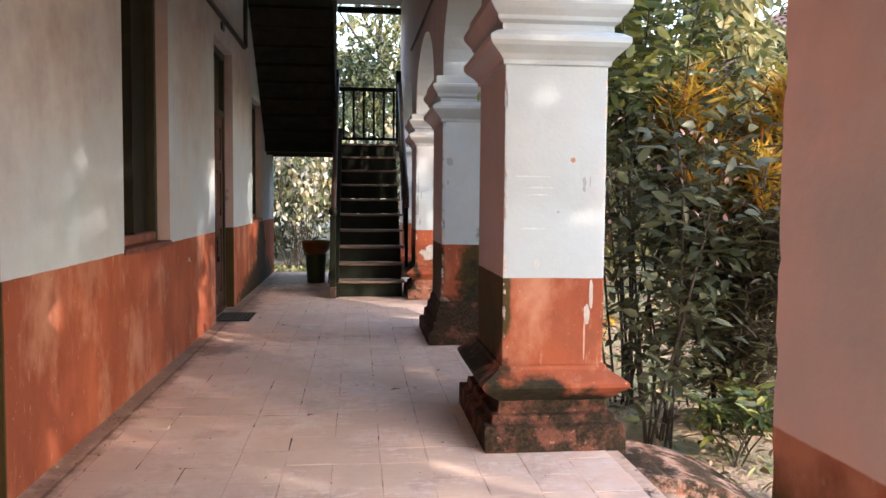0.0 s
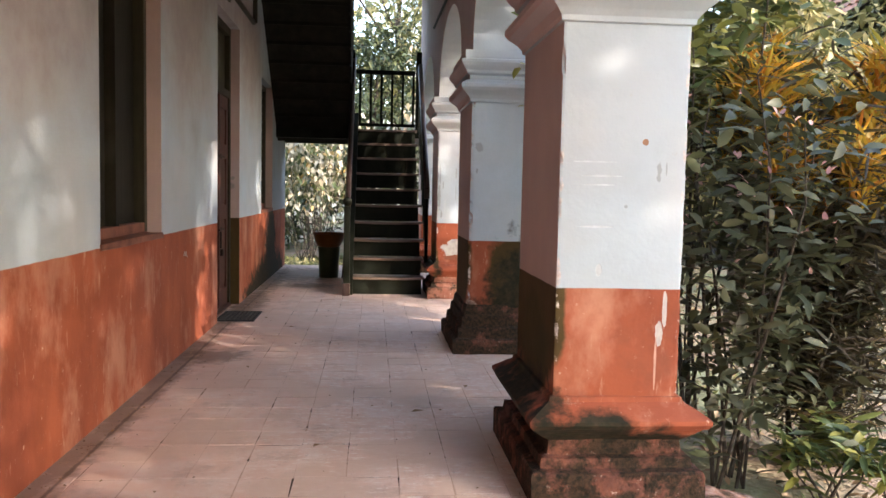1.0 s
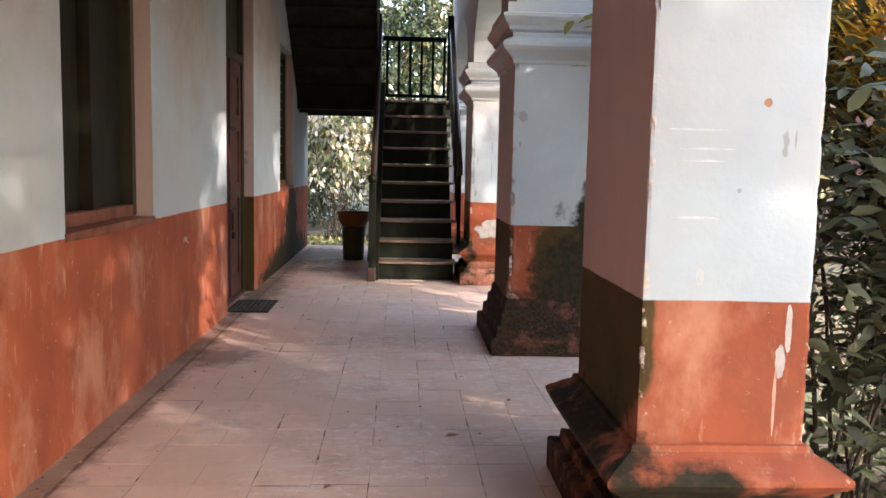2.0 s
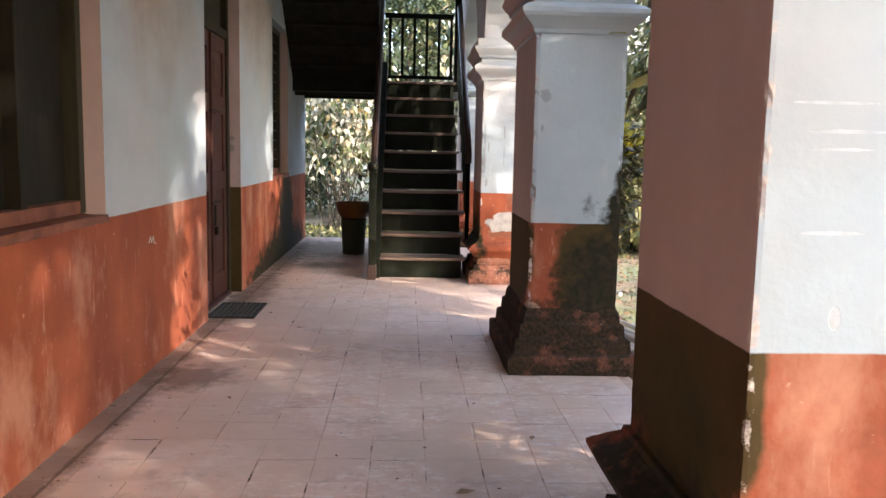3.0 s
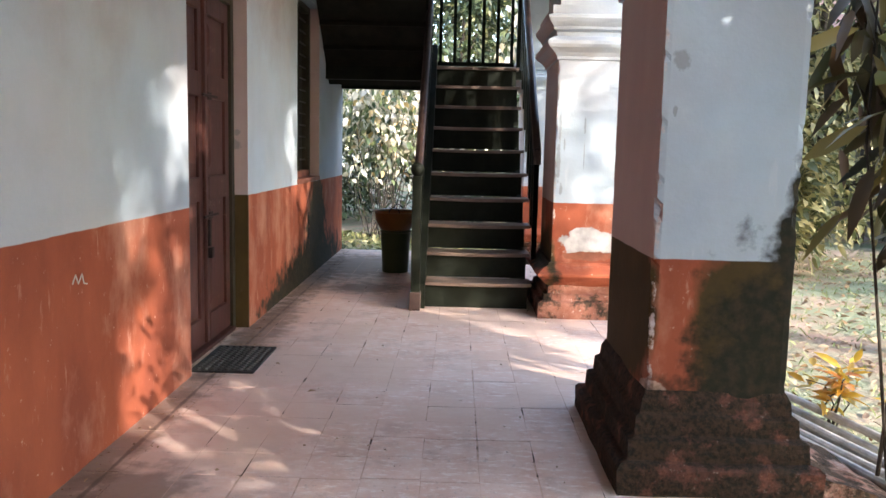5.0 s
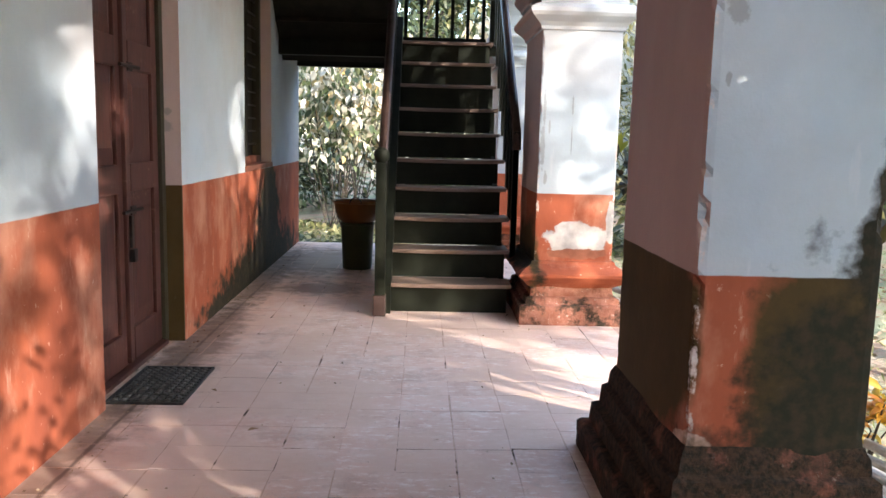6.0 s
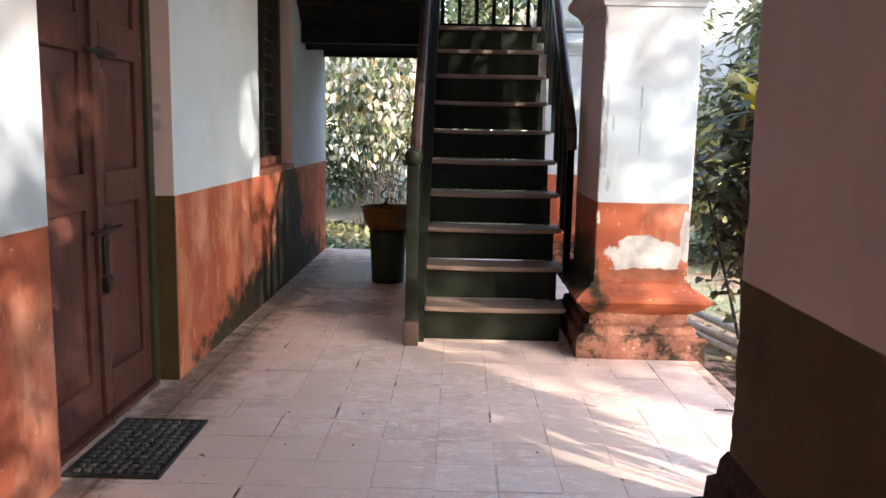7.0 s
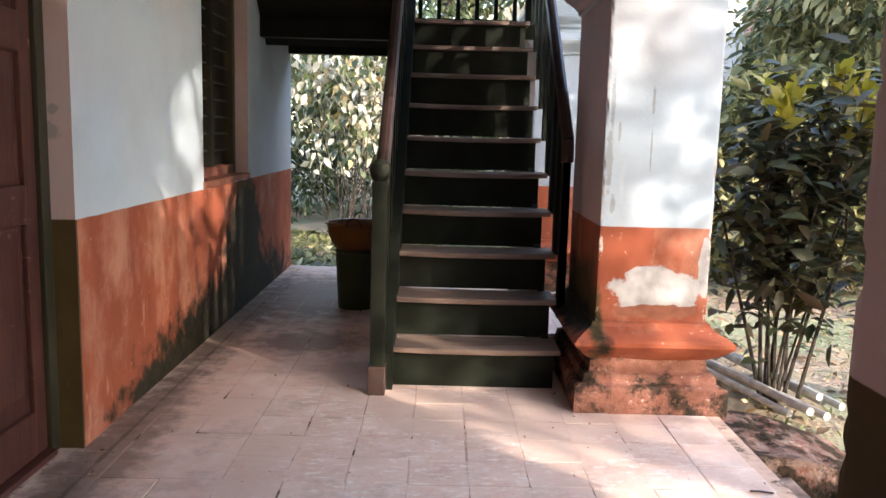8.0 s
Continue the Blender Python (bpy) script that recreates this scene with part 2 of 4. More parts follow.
# dark dado patches: dirt plus shrub shade painted into the colour
M_PIER_2 = plaster("pier_plaster_two", 0.845, bounce_axis=0, corners=[(0.60, 7.498)], olive_shade=[((0.59, 8.0, 0.62), (0.05, 0.6, 0.34)), ((0.98, 7.488, 0.62), (0.24, 0.05, 0.40))],
                   mould_shade=[((1.05, 7.42, 0.35), (0.30, 0.35, 0.50)), ((1.12, 7.45, 0.92), (0.08, 0.3, 0.32)), ((0.8, 7.4, 0.1), (0.55, 0.4, 0.30))],
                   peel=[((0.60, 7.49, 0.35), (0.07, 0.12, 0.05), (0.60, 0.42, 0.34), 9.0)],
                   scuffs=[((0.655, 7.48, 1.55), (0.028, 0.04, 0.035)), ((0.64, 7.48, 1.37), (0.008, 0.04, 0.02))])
# the dark patch on the inner base paints in shade beside the stairs
M_PIER_3 = plaster("pier_plaster_three", 0.85, bounce_axis=0, corners=[(1.095, 10.57), (0.595, 10.57)], olive_shade=[((0.58, 10.9, 0.35), (0.05, 0.5, 0.30))],
                   mould_shade=[((0.72, 10.4, 0.14), (0.3, 0.4, 0.05)), ((0.57, 10.9, 0.3), (0.1, 0.5, 0.16))],
                   peel=[((0.87, 10.56, 0.56), (0.20, 0.1, 0.11), (0.43, 0.415, 0.405), 11.0), ((1.08, 10.56, 0.66), (0.03, 0.1, 0.14), (0.43, 0.415, 0.405), 9.0),
                         ((0.88, 10.56, 0.46), (0.2, 0.1, 0.035), (0.27, 0.10, 0.06), 14.0)],
                   scuffs=[((0.80, 10.56, 1.42), (0.007, 0.04, 0.06)), ((0.80, 10.56, 1.20), (0.004, 0.04, 0.10)), ((0.615, 10.56, 1.15), (0.014, 0.04, 0.14)), ((0.62, 10.56, 1.40), (0.010, 0.04, 0.10)),
                           ((0.655, 10.56, 1.27), (0.006, 0.04, 0.05)), ((0.64, 10.56, 0.95), (0.012, 0.04, 0.04))])
M_BASE = crumbled("crumbled_base", (0.27, 0.13, 0.095), 0.47)
M_BASE_BLACK = crumbled("blackened_base", (0.12, 0.052, 0.04), 0.42)
M_BASE_MOULD = crumbled("mouldy_black_base", (0.10, 0.045, 0.032), 0.36)
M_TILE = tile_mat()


def joint_mat():
    """Joints packed with dust, open and dark in short runs."""
    k = Mat("dusty_joints")
    open_run = k.ramp(k.noise(2.6, 6, 0.75), 0.54, 0.60)
    col = k.mix(k.ramp(k.noise(24, 4), 0.35, 0.65), (0.50, 0.345, 0.27), (0.62, 0.44, 0.35))
    return k.done(k.mix(open_run, col, (0.055, 0.032, 0.024)), 0.9, 0.0, 0.2)


M_BED = joint_mat()
M_STAIR = worn_wood("dark_stair_wood", (0.0065, 0.0085, 0.0048), (0.012, 0.014, 0.0085), 0.6, (1, 1, 1), 0.15)
M_SOFFIT = worn_wood("near_black_soffit_boards", (0.016, 0.016, 0.012), (0.026, 0.025, 0.018), 0.8, (1, 1, 1), 0.1)
M_TREAD = worn_wood("worn_tread_wood", (0.13, 0.085, 0.065), (0.24, 0.17, 0.135), 0.5, (0.5, 4, 4))
M_RAIL = worn_wood("polished_rail_wood", (0.030, 0.018, 0.015), (0.07, 0.042, 0.035), 0.35)


def door_mat():
    """Old red-brown paint, rubbed through to pale wood in short scuffs."""
    k = Mat("red_brown_door_paint")
    g = k.noise(9, 7, 0.6, (4, 4, 0.4))
    col = k.mix(k.ramp(g, 0.35, 0.7), (0.040, 0.013, 0.010), (0.088, 0.030, 0.023))
    col = k.mix(k.math("MULTIPLY", k.ramp(k.noise(3, 5), 0.5, 0.75), 0.4), col, (0.14, 0.055, 0.04))
    rub = k.math("MULTIPLY", k.ramp(k.noise(7, 7, 0.75, (1, 1.6, 3)), 0.60, 0.66), k.ramp(k.noise(1.8, 3), 0.45, 0.60))
    col = k.mix(k.math("MULTIPLY", rub, 0.7), col, (0.24, 0.15, 0.12))
    k.bump(g, 0.25, 0.004)
    return k.done(col, 0.42, 0.0, 0.4)


M_DOOR = door_mat()
M_FRAME = worn_wood("dark_green_frame_paint", (0.018, 0.017, 0.008), (0.032, 0.028, 0.014), 0.5, (4, 4, 0.4))
M_SHUTTER = worn_wood("near_black_window_wood", (0.012, 0.011, 0.007), (0.020, 0.017, 0.012), 0.7, (4, 4, 0.4), 0.15)
M_SILL = worn_wood("red_sill_wood", (0.12, 0.035, 0.02), (0.24, 0.085, 0.05), 0.6)
M_IRON = simple("black_iron", (0.012, 0.012, 0.012), (0.03, 0.026, 0.022), 30, 0.5, 0.2, 0.6)
M_RUBBER = simple("black_rubber", (0.012, 0.012, 0.012), (0.025, 0.023, 0.022), 40, 0.7)
M_STONE = simple("mossy_laterite", (0.09, 0.055, 0.043), (0.36, 0.25, 0.205), 9, 0.9, 0.8, 0.0, 0.03)
M_STUD = simple("lighter_stud_rubber", (0.035, 0.033, 0.028), (0.10, 0.092, 0.08), 30, 0.7)
M_KERB = crumbled("weathered_kerb", (0.30, 0.23, 0.20), 0.42)
M_BIN_G = simple("green_bin_plastic", (0.018, 0.036, 0.010), (0.030, 0.052, 0.016), 6, 0.45, 0.1)
M_BIN_Y = simple("yellow_basin_plastic", (0.15, 0.06, 0.008), (0.20, 0.085, 0.012), 6, 0.4, 0.1)
# dark colour in place of shade, for the rooms and the house wall
M_DARK = simple("shade_dark_plaster", (0.10, 0.09, 0.08), (0.15, 0.13, 0.11), 4, 0.9)
# unseen ceiling made pale so that it reflects light onto the floor
M_CEIL = worn_wood("bounce_ceiling_boards", (0.50, 0.47, 0.43), (0.64, 0.61, 0.57), 0.8)
M_LATTICE = simple("grey_painted_lattice", (0.4, 0.4, 0.38), (0.55, 0.55, 0.52), 12, 0.6)
M_POLE = simple("weathered_pale_bamboo", (0.30, 0.28, 0.25), (0.52, 0.50, 0.46), 14, 0.6, 0.3)
M_PIPE = simple("grey_white_pipe_plastic", (0.36, 0.36, 0.34), (0.52, 0.52, 0.50), 5, 0.45, 0.1)
M_BARK = simple("bark", (0.022, 0.017, 0.012), (0.06, 0.045, 0.033), 18, 0.9, 0.7, 0.0, 0.02)
M_ROOF = simple("weathered_roof_tiles", (0.26, 0.12, 0.08), (0.42, 0.21, 0.14), 3, 0.85)
M_HOUSE = simple("pale_house_wall", (0.42, 0.38, 0.33), (0.55, 0.50, 0.44), 2, 0.9)


def ground_mat():
    k = Mat("garden_ground")
    soil = k.mix(k.ramp(k.noise(1.7, 6), 0.4, 0.65), (0.27, 0.17, 0.12), (0.42, 0.30, 0.23))
    grass = k.mix(k.noise(20, 5), (0.13, 0.15, 0.08), (0.30, 0.32, 0.20))
    col = k.mix(k.ramp(k.noise(0.7, 5, 0.7), 0.42, 0.58), grass, soil)
    col = k.mix(k.math("MULTIPLY", k.ramp(k.noise(40, 4), 0.6, 0.7), 0.5), col, (0.45, 0.33, 0.24))
    k.bump(k.noise(25, 6), 0.8, 0.05)
    return k.done(col, 0.95)


M_EARTH = ground_mat()
GREEN = [(0.03, 0.05, 0.02), (0.07, 0.10, 0.035), (0.11, 0.14, 0.045), (0.20, 0.20, 0.06)]
M_LEAF_BROAD = leaf_mat("broad_leaf", GREEN + [(0.22, 0.22, 0.05)], 0.38, 0.3)
M_LEAF_DARK = leaf_mat("dark_leaf", [(0.018, 0.024, 0.010), (0.035, 0.042, 0.016), (0.06, 0.04, 0.018), (0.05, 0.06, 0.022)], 0.45, 0.2)
M_LEAF_LONG = leaf_mat("long_bronze_leaf", [(0.022, 0.024, 0.010), (0.05, 0.035, 0.018), (0.10, 0.055, 0.025), (0.05, 0.06, 0.022), (0.30, 0.22, 0.06)], 0.4, 0.25)
M_LEAF_YELLOW = leaf_mat("yellow_leaf", [(0.30, 0.30, 0.04), (0.50, 0.42, 0.05), (0.45, 0.36, 0.06)], 0.4, 0.35)
M_LEAF_PURPLE = leaf_mat("purple_brown_leaf", [(0.020, 0.018, 0.012), (0.045, 0.030, 0.018), (0.035, 0.038, 0.016), (0.09, 0.06, 0.02)], 0.5, 0.2)
M_LEAF_GREY = leaf_mat("grey_green_leaf", [(0.035, 0.04, 0.02), (0.065, 0.075, 0.035), (0.05, 0.05, 0.025), (0.10, 0.11, 0.055)], 0.5, 0.2)
M_LEAF_TIP = leaf_mat("golden_leaf", [(0.58, 0.27, 0.035), (0.60, 0.38, 0.05), (0.34, 0.28, 0.05), (0.46, 0.15, 0.025)], 0.4, 0.4)
M_LEAF_FAR = leaf_mat("far_leaf", [(0.05, 0.065, 0.03), (0.12, 0.13, 0.05), (0.24, 0.22, 0.09), (0.48, 0.42, 0.22)], 0.4, 0.4)
# cream tones paint sun highlights into some of the leaves
M_LEAF_PALE = leaf_mat("sun_painted_leaf", [(0.035, 0.05, 0.02), (0.10, 0.13, 0.05), (0.20, 0.22, 0.11), (0.56, 0.52, 0.41), (0.68, 0.63, 0.53), (0.52, 0.34, 0.10)], 0.28, 0.3)
# darker leaf copy that paints the shaded gaps behind the pale shrub
M_LEAF_DEEP = leaf_mat("shaded_gap_leaf", [(0.018, 0.028, 0.012), (0.035, 0.05, 0.02), (0.06, 0.08, 0.03), (0.12, 0.13, 0.05)], 0.45, 0.25)
M_LITTER = leaf_mat("dry_leaf", [(0.16, 0.09, 0.05), (0.30, 0.19, 0.10), (0.40, 0.30, 0.20), (0.10, 0.06, 0.035)], 0.7, 0.1)
M_GRASS = leaf_mat("grass_blade", [(0.08, 0.12, 0.03), (0.16, 0.20, 0.06), (0.30, 0.30, 0.12)], 0.5, 0.3)
M_FLOWER = leaf_mat("pink_petal", [(0.55, 0.30, 0.32), (0.65, 0.42, 0.42)], 0.6, 0.3)

# ---- helpers for building ----
def add_box(bm, x0, x1, y0, y1, z0, z1, bevel=0.0):
    r = bmesh.ops.create_cube(bm, size=1.0)
    m = Matrix.Translation(((x0 + x1) / 2, (y0 + y1) / 2, (z0 + z1) / 2)) @ Matrix.Diagonal((x1 - x0, y1 - y0, z1 - z0, 1))
    bmesh.ops.transform(bm, matrix=m, verts=r["verts"])
    if bevel:
        es = list({e for v in r["verts"] for e in v.link_edges})
        bmesh.ops.bevel(bm, geom=es, offset=bevel, segments=2, profile=0.6, affect="EDGES")
    return r["verts"]


def box(x0, x1, y0, y1, z0, z1, bevel=0.0):
    bm = bmesh.new()
    add_box(bm, x0, x1, y0, y1, z0, z1, bevel)
    return bm


def tube(points, radius, sides=8, bm=None, tip=None):
    """A tube along points; tip: radius at the end."""
    bm = bm or bmesh.new()
    rings = []
    n = len(points)
    for i, p in enumerate(points):
        p = Vector(p)
        d = (Vector(points[min(i + 1, n - 1)]) - Vector(points[max(i - 1, 0)])).normalized()
        u = d.orthogonal().normalized()
        if i:
            u = (last - d * last.dot(d)).normalized()
        last = u
        v = d.cross(u)
        r = radius if tip is None else radius + (tip - radius) * i / (n - 1)
        rings.append([bm.verts.new(p + r * (math.cos(a) * u + math.sin(a) * v)) for a in (math.tau * k / sides for k in range(sides))])
    for a, b in zip(rings, rings[1:]):
        for k in range(sides):
            bm.faces.new((a[k], a[(k + 1) % sides], b[(k + 1) % sides], b[k]))
    bm.faces.new(rings[0][::-1])
    bm.faces.new(rings[-1])
    return bm


def spin(profile, centre, sides=24, bm=None):
    """A turned body from (radius, z) pairs round an upright axis."""
    bm = bm or bmesh.new()
    rings = [[bm.verts.new((centre[0] + r * math.cos(math.tau * k / sides), centre[1] + r * math.sin(math.tau * k / sides), centre[2] + z)) for k in range(sides)] for r, z in profile]
    for a, b in zip(rings, rings[1:]):
        for k in range(sides):
            bm.faces.new((a[k], a[(k + 1) % sides], b[(k + 1) % sides], b[k]))
    bm.faces.new(rings[0][::-1])
    bm.faces.new(rings[-1])
    return bm


def moulded(bm, x0, x1, y0, y1, profile):
    """A block whose four sides follow (projection, z) pairs, closed above and below."""
    rings = [[bm.verts.new(c) for c in ((x0 - p, y0 - p, z), (x1 + p, y0 - p, z), (x1 + p, y1 + p, z), (x0 - p, y1 + p, z))] for p, z in profile]
    for a, b in zip(rings, rings[1:]):
        for k in range(4):
            bm.faces.new((a[k], a[(k + 1) % 4], b[(k + 1) % 4], b[k]))
    bm.faces.new(rings[0][::-1])
    bm.faces.new(rings[-1])
    return bm


def wear(bm, amount, scale, cuts=0, seed=0.0, low=None):
    """Chips and unevenness: cuts the mesh finer and moves it by noise, more below the height low."""
    if cuts:
        bmesh.ops.subdivide_edges(bm, edges=bm.edges[:], cuts=cuts, use_grid_fill=True)
    bm.normal_update()
    for v in bm.verts:
        n = noise.fractal(v.co * scale + Vector((seed, seed, seed)), 0.8, 2.0, 4)
        k = amount
        if low is not None:
            k = amount * (0.25 if v.co.z > low else 1.0)
        v.co += v.normal * n * k - v.normal * abs(n) * k * 0.7
    return bm


def mesh_of(name, bm, material, smooth=False):
    bmesh.ops.recalc_face_normals(bm, faces=bm.faces[:])
    me = bpy.data.meshes.new(name)
    bm.to_mesh(me)
    bm.free()
    me.materials.append(material)
    if smooth:
        me.shade_smooth()
        me.set_sharp_from_angle(angle=radians(35))
    return me


def part(name, bm, material, parent, label="", smooth=False):
    ob = new(name, mesh_of(name, bm, material, smooth))
    if parent is not None:
        ob.parent = parent
    return tagged(ob, label)


def thing(name, bm, material, label, category, group="", kind="", smooth=False):
    return tagged(new(name, mesh_of(name, bm, material, smooth)), label, category, group, kind)


def empty(name, label, category, at=(0, 0, 0), group="", kind=""):
    ob = tagged(new(name), label, category, group, kind)
    ob.empty_display_size = 0.1
    ob.location = at
    return ob


def put(name, bm, material, parent, label="", smooth=False):
    """A part given in the world's coordinates under an Empty that stands somewhere."""
    bmesh.ops.translate(bm, vec=-Vector(parent.location), verts=bm.verts[:])
    return part(name, bm, material, parent, label, smooth)


# ---- ground, floor, walls ----
WALL_X, FLOOR_E, END_Y, CEIL = -1.5, 1.16, 14.33, 4.42
GROUND_Z = -0.30


def build_ground():
    n = 90
    bm = bmesh.new()
    def step(i):
        k = i / n * 2 - 1
        return 9 * k + 391 * k ** 5
    grid = [[None] * (n + 1) for _ in range(n + 1)]
    for i in range(n + 1):
        for j in range(n + 1):
            x, y = 3 + step(i), 10 + step(j)
            h = GROUND_Z + 0.06 * noise.noise((x * 0.5, y * 0.5, 0)) + 0.025 * noise.noise((x * 2.5, y * 2.5, 4))
            grid[i][j] = bm.verts.new((x, y, min(h, -0.2)))
    for i in range(n):
        for j in range(n):
            bm.faces.new((grid[i][j], grid[i + 1][j], grid[i + 1][j + 1], grid[i][j + 1]))
    thing("ground", bm, M_EARTH, "bare reddish garden soil with patchy grass and dry leaves", "ground", kind="structure", smooth=True)


build_ground()

floor = thing("floor", box(WALL_X - 0.4, FLOOR_E, -4.2, END_Y, -0.45, -0.0016), M_BED, "verandah floor of dusty square clay tiles with open joints", "floor", kind="structure")

# long wall with its openings: (y0, y1, z0, z1)
OPEN = [(2.75, 3.945, 0.0, 2.8), (5.637, 6.83, 0.885, 2.8), (8.745, 9.93, 0.0, 2.8), (11.594, 12.69, 0.905, 2.55)]


def build_long_wall():
    bm = bmesh.new()
    y = -4.2
    for y0, y1, z0, z1 in OPEN:
        add_box(bm, WALL_X - 0.4, WALL_X, y, y0, -0.3, 5.2)
        if z0 > 0:
            add_box(bm, WALL_X - 0.4, WALL_X, y0, y1, -0.3, z0)
        add_box(bm, WALL_X - 0.4, WALL_X, y0, y1, z1, 5.2)
        y = y1
    add_box(bm, WALL_X - 0.4, WALL_X, y, END_Y, -0.3, 5.2)
    bmesh.ops.remove_doubles(bm, verts=bm.verts[:], dist=0.0005)
    thing("wall_west", bm, M_WALL, "old limewashed wall with a red oxide dado, stained and scratched, shade painted in", "wall", kind="structure")
    thing("wall_south", box(WALL_X - 0.4, 1.16, -4.5, -4.2, -0.3, 5.2), M_WALL, "limewashed end wall with red dado", "wall", kind="structure")
    # unseen rooms behind the wall, added as a dark box so that no light leaks in
    thing("wall_room_back", box(-5.3, -5.0, -4.5, END_Y, -0.3, 5.2), M_DARK, "unseen dark back wall, added to keep light out of the rooms", "wall", kind="structure")
    thing("wall_room_north", box(-5.0, WALL_X - 0.4, END_Y - 0.3, END_Y, -0.3, 5.2), M_WALL, "unseen limewashed gable end, added to close the rooms against light", "wall", kind="structure")
    thing("wall_room_south", box(-5.0, WALL_X - 0.4, -4.5, -4.2, -0.3, 5.2), M_WALL, "unseen limewashed end wall, added to close the rooms against light", "wall", kind="structure")
    thing("floor_room", box(-5.0, WALL_X - 0.4, -4.2, END_Y - 0.3, -0.3, -0.01), M_BED, "unseen floor added to the closed rooms", "floor", kind="structure")
    thing("ceiling_room", box(-5.3, WALL_X - 0.4, -4.5, END_Y, 5.2, 5.4), M_CEIL, "unseen boarded ceiling, added to close the rooms against light", "ceiling", kind="structure")
    bm = bmesh.new()
    y = -4.5
    while y < END_Y:
        add_box(bm, WALL_X, 1.16, y, min(y + 0.145, END_Y), CEIL, CEIL + 0.05)
        y += 0.15
    add_box(bm, WALL_X - 0.4, 1.16, -4.5, END_Y, 5.2, 5.4)
    thing("ceiling", bm, M_CEIL, "unseen boarded verandah ceiling, made pale to bounce light down", "ceiling", kind="structure")


build_long_wall()

# ---- arcade ----
PX0, PX1 = 0.59, 1.10
PIERS = [(-1.75, -0.95), (1.15, 1.95), (4.555, 5.365), (7.488, 8.305), (10.565, 11.37), (13.45, 14.33)]
SPRING, CROWN = 2.265, 2.98
CAPITAL = [(0.0, 1.88), (0.012, 1.885), (0.015, 1.905), (0.035, 1.93), (0.075, 1.965), (0.088, 1.985), (0.088, 2.01), (0.06, 2.03), (0.02, 2.045),
           (0.02, 2.075), (0.045, 2.09), (0.05, 2.11), (0.075, 2.14), (0.09, 2.165), (0.09, 2.185), (0.06, 2.195), (0.06, 2.255), (0.0, 2.265)]
BASE = [(0.095, -0.02), (0.095, 0.118), (0.088, 0.127), (0.054, 0.134), (0.048, 0.172), (0.018, 0.18), (0.014, 0.245)]
LEDGE = [(0.010, 0.235), (0.05, 0.262), (0.095, 0.30), (0.11, 0.318),
        (0.11, 0.335), (0.095, 0.348), (0.02, 0.392), (0.015, 0.41), (0.0, 0.415)]
BASE_WORN = [(0.115, -0.02), (0.115, 0.10), (0.10, 0.115), (0.075, 0.12), (0.07, 0.19), (0.045, 0.205), (0.04, 0.27), (0.02, 0.285), (0.015, 0.33), (0.0, 0.36)]


def build_pier(k, y0, y1):
    mat = {1: M_PIER_0, 2: M_PIER_1, 3: M_PIER_2, 4: M_PIER_3}.get(k, M_PIER_1)
    label = {1: "square masonry pier, limewash tinted pink by painted bounce light, over red dado", 2: "white masonry pier with red dado and blackened moulded base",
             3: "white masonry pier, mould and shade painted on its dado, crumbling base", 4: "white masonry pier with flaking red dado beside the stairs"}.get(k, "white limewashed masonry pier with red dado")
    pier = empty("pier", label, "pillar", ((PX0 + PX1) / 2, (y0 + y1) / 2, 0), "piers of the arcade", "structure")
    bm = box(PX0, PX1, y0, y1, 0.30, 1.90)
    bmesh.ops.bevel(bm, geom=[e for e in bm.edges if abs(e.verts[0].co.z - e.verts[1].co.z) > 0.5], offset=0.026 if k == 3 else 0.012, segments=2, profile=0.75, affect="EDGES")
    bmesh.ops.subdivide_edges(bm, edges=[e for e in bm.edges if abs(e.verts[0].co.z - e.verts[1].co.z) > 0.5], cuts=70)
    for v in bm.verts:
        if min(abs(v.co.x - PX0), abs(v.co.x - PX1), abs(v.co.y - y0), abs(v.co.y - y1)) < 0.0005:
            continue
        chip = max(0.0, noise.fractal(v.co * 9 + Vector((k, 0, 0)), 0.8, 2.0, 3) - 0.2) * (0.03 if k == 3 else 0.012)
        v.co.x += chip if v.co.x < 0.8 else -chip
        v.co.y += chip if v.co.y < (y0 + y1) / 2 else -chip
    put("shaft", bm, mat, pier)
    bm = moulded(bmesh.new(), PX0, PX1, y0, y1, BASE_WORN if k == 3 else BASE)
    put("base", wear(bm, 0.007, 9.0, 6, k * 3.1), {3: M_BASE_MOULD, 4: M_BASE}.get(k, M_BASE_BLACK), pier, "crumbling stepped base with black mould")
    if k != 3:
        put("ledge", wear(moulded(bmesh.new(), PX0, PX1, y0, y1, LEDGE), 0.006, 8.0, 4, k * 1.7), mat, pier, "red painted moulded ledge")
    bm = moulded(bmesh.new(), PX0, PX1, y0, y1, CAPITAL)
    put("capital", bm, mat, pier, "moulded white capital")
    return pier


for k, (y0, y1) in enumerate(PIERS):
    build_pier(k, y0, y1)


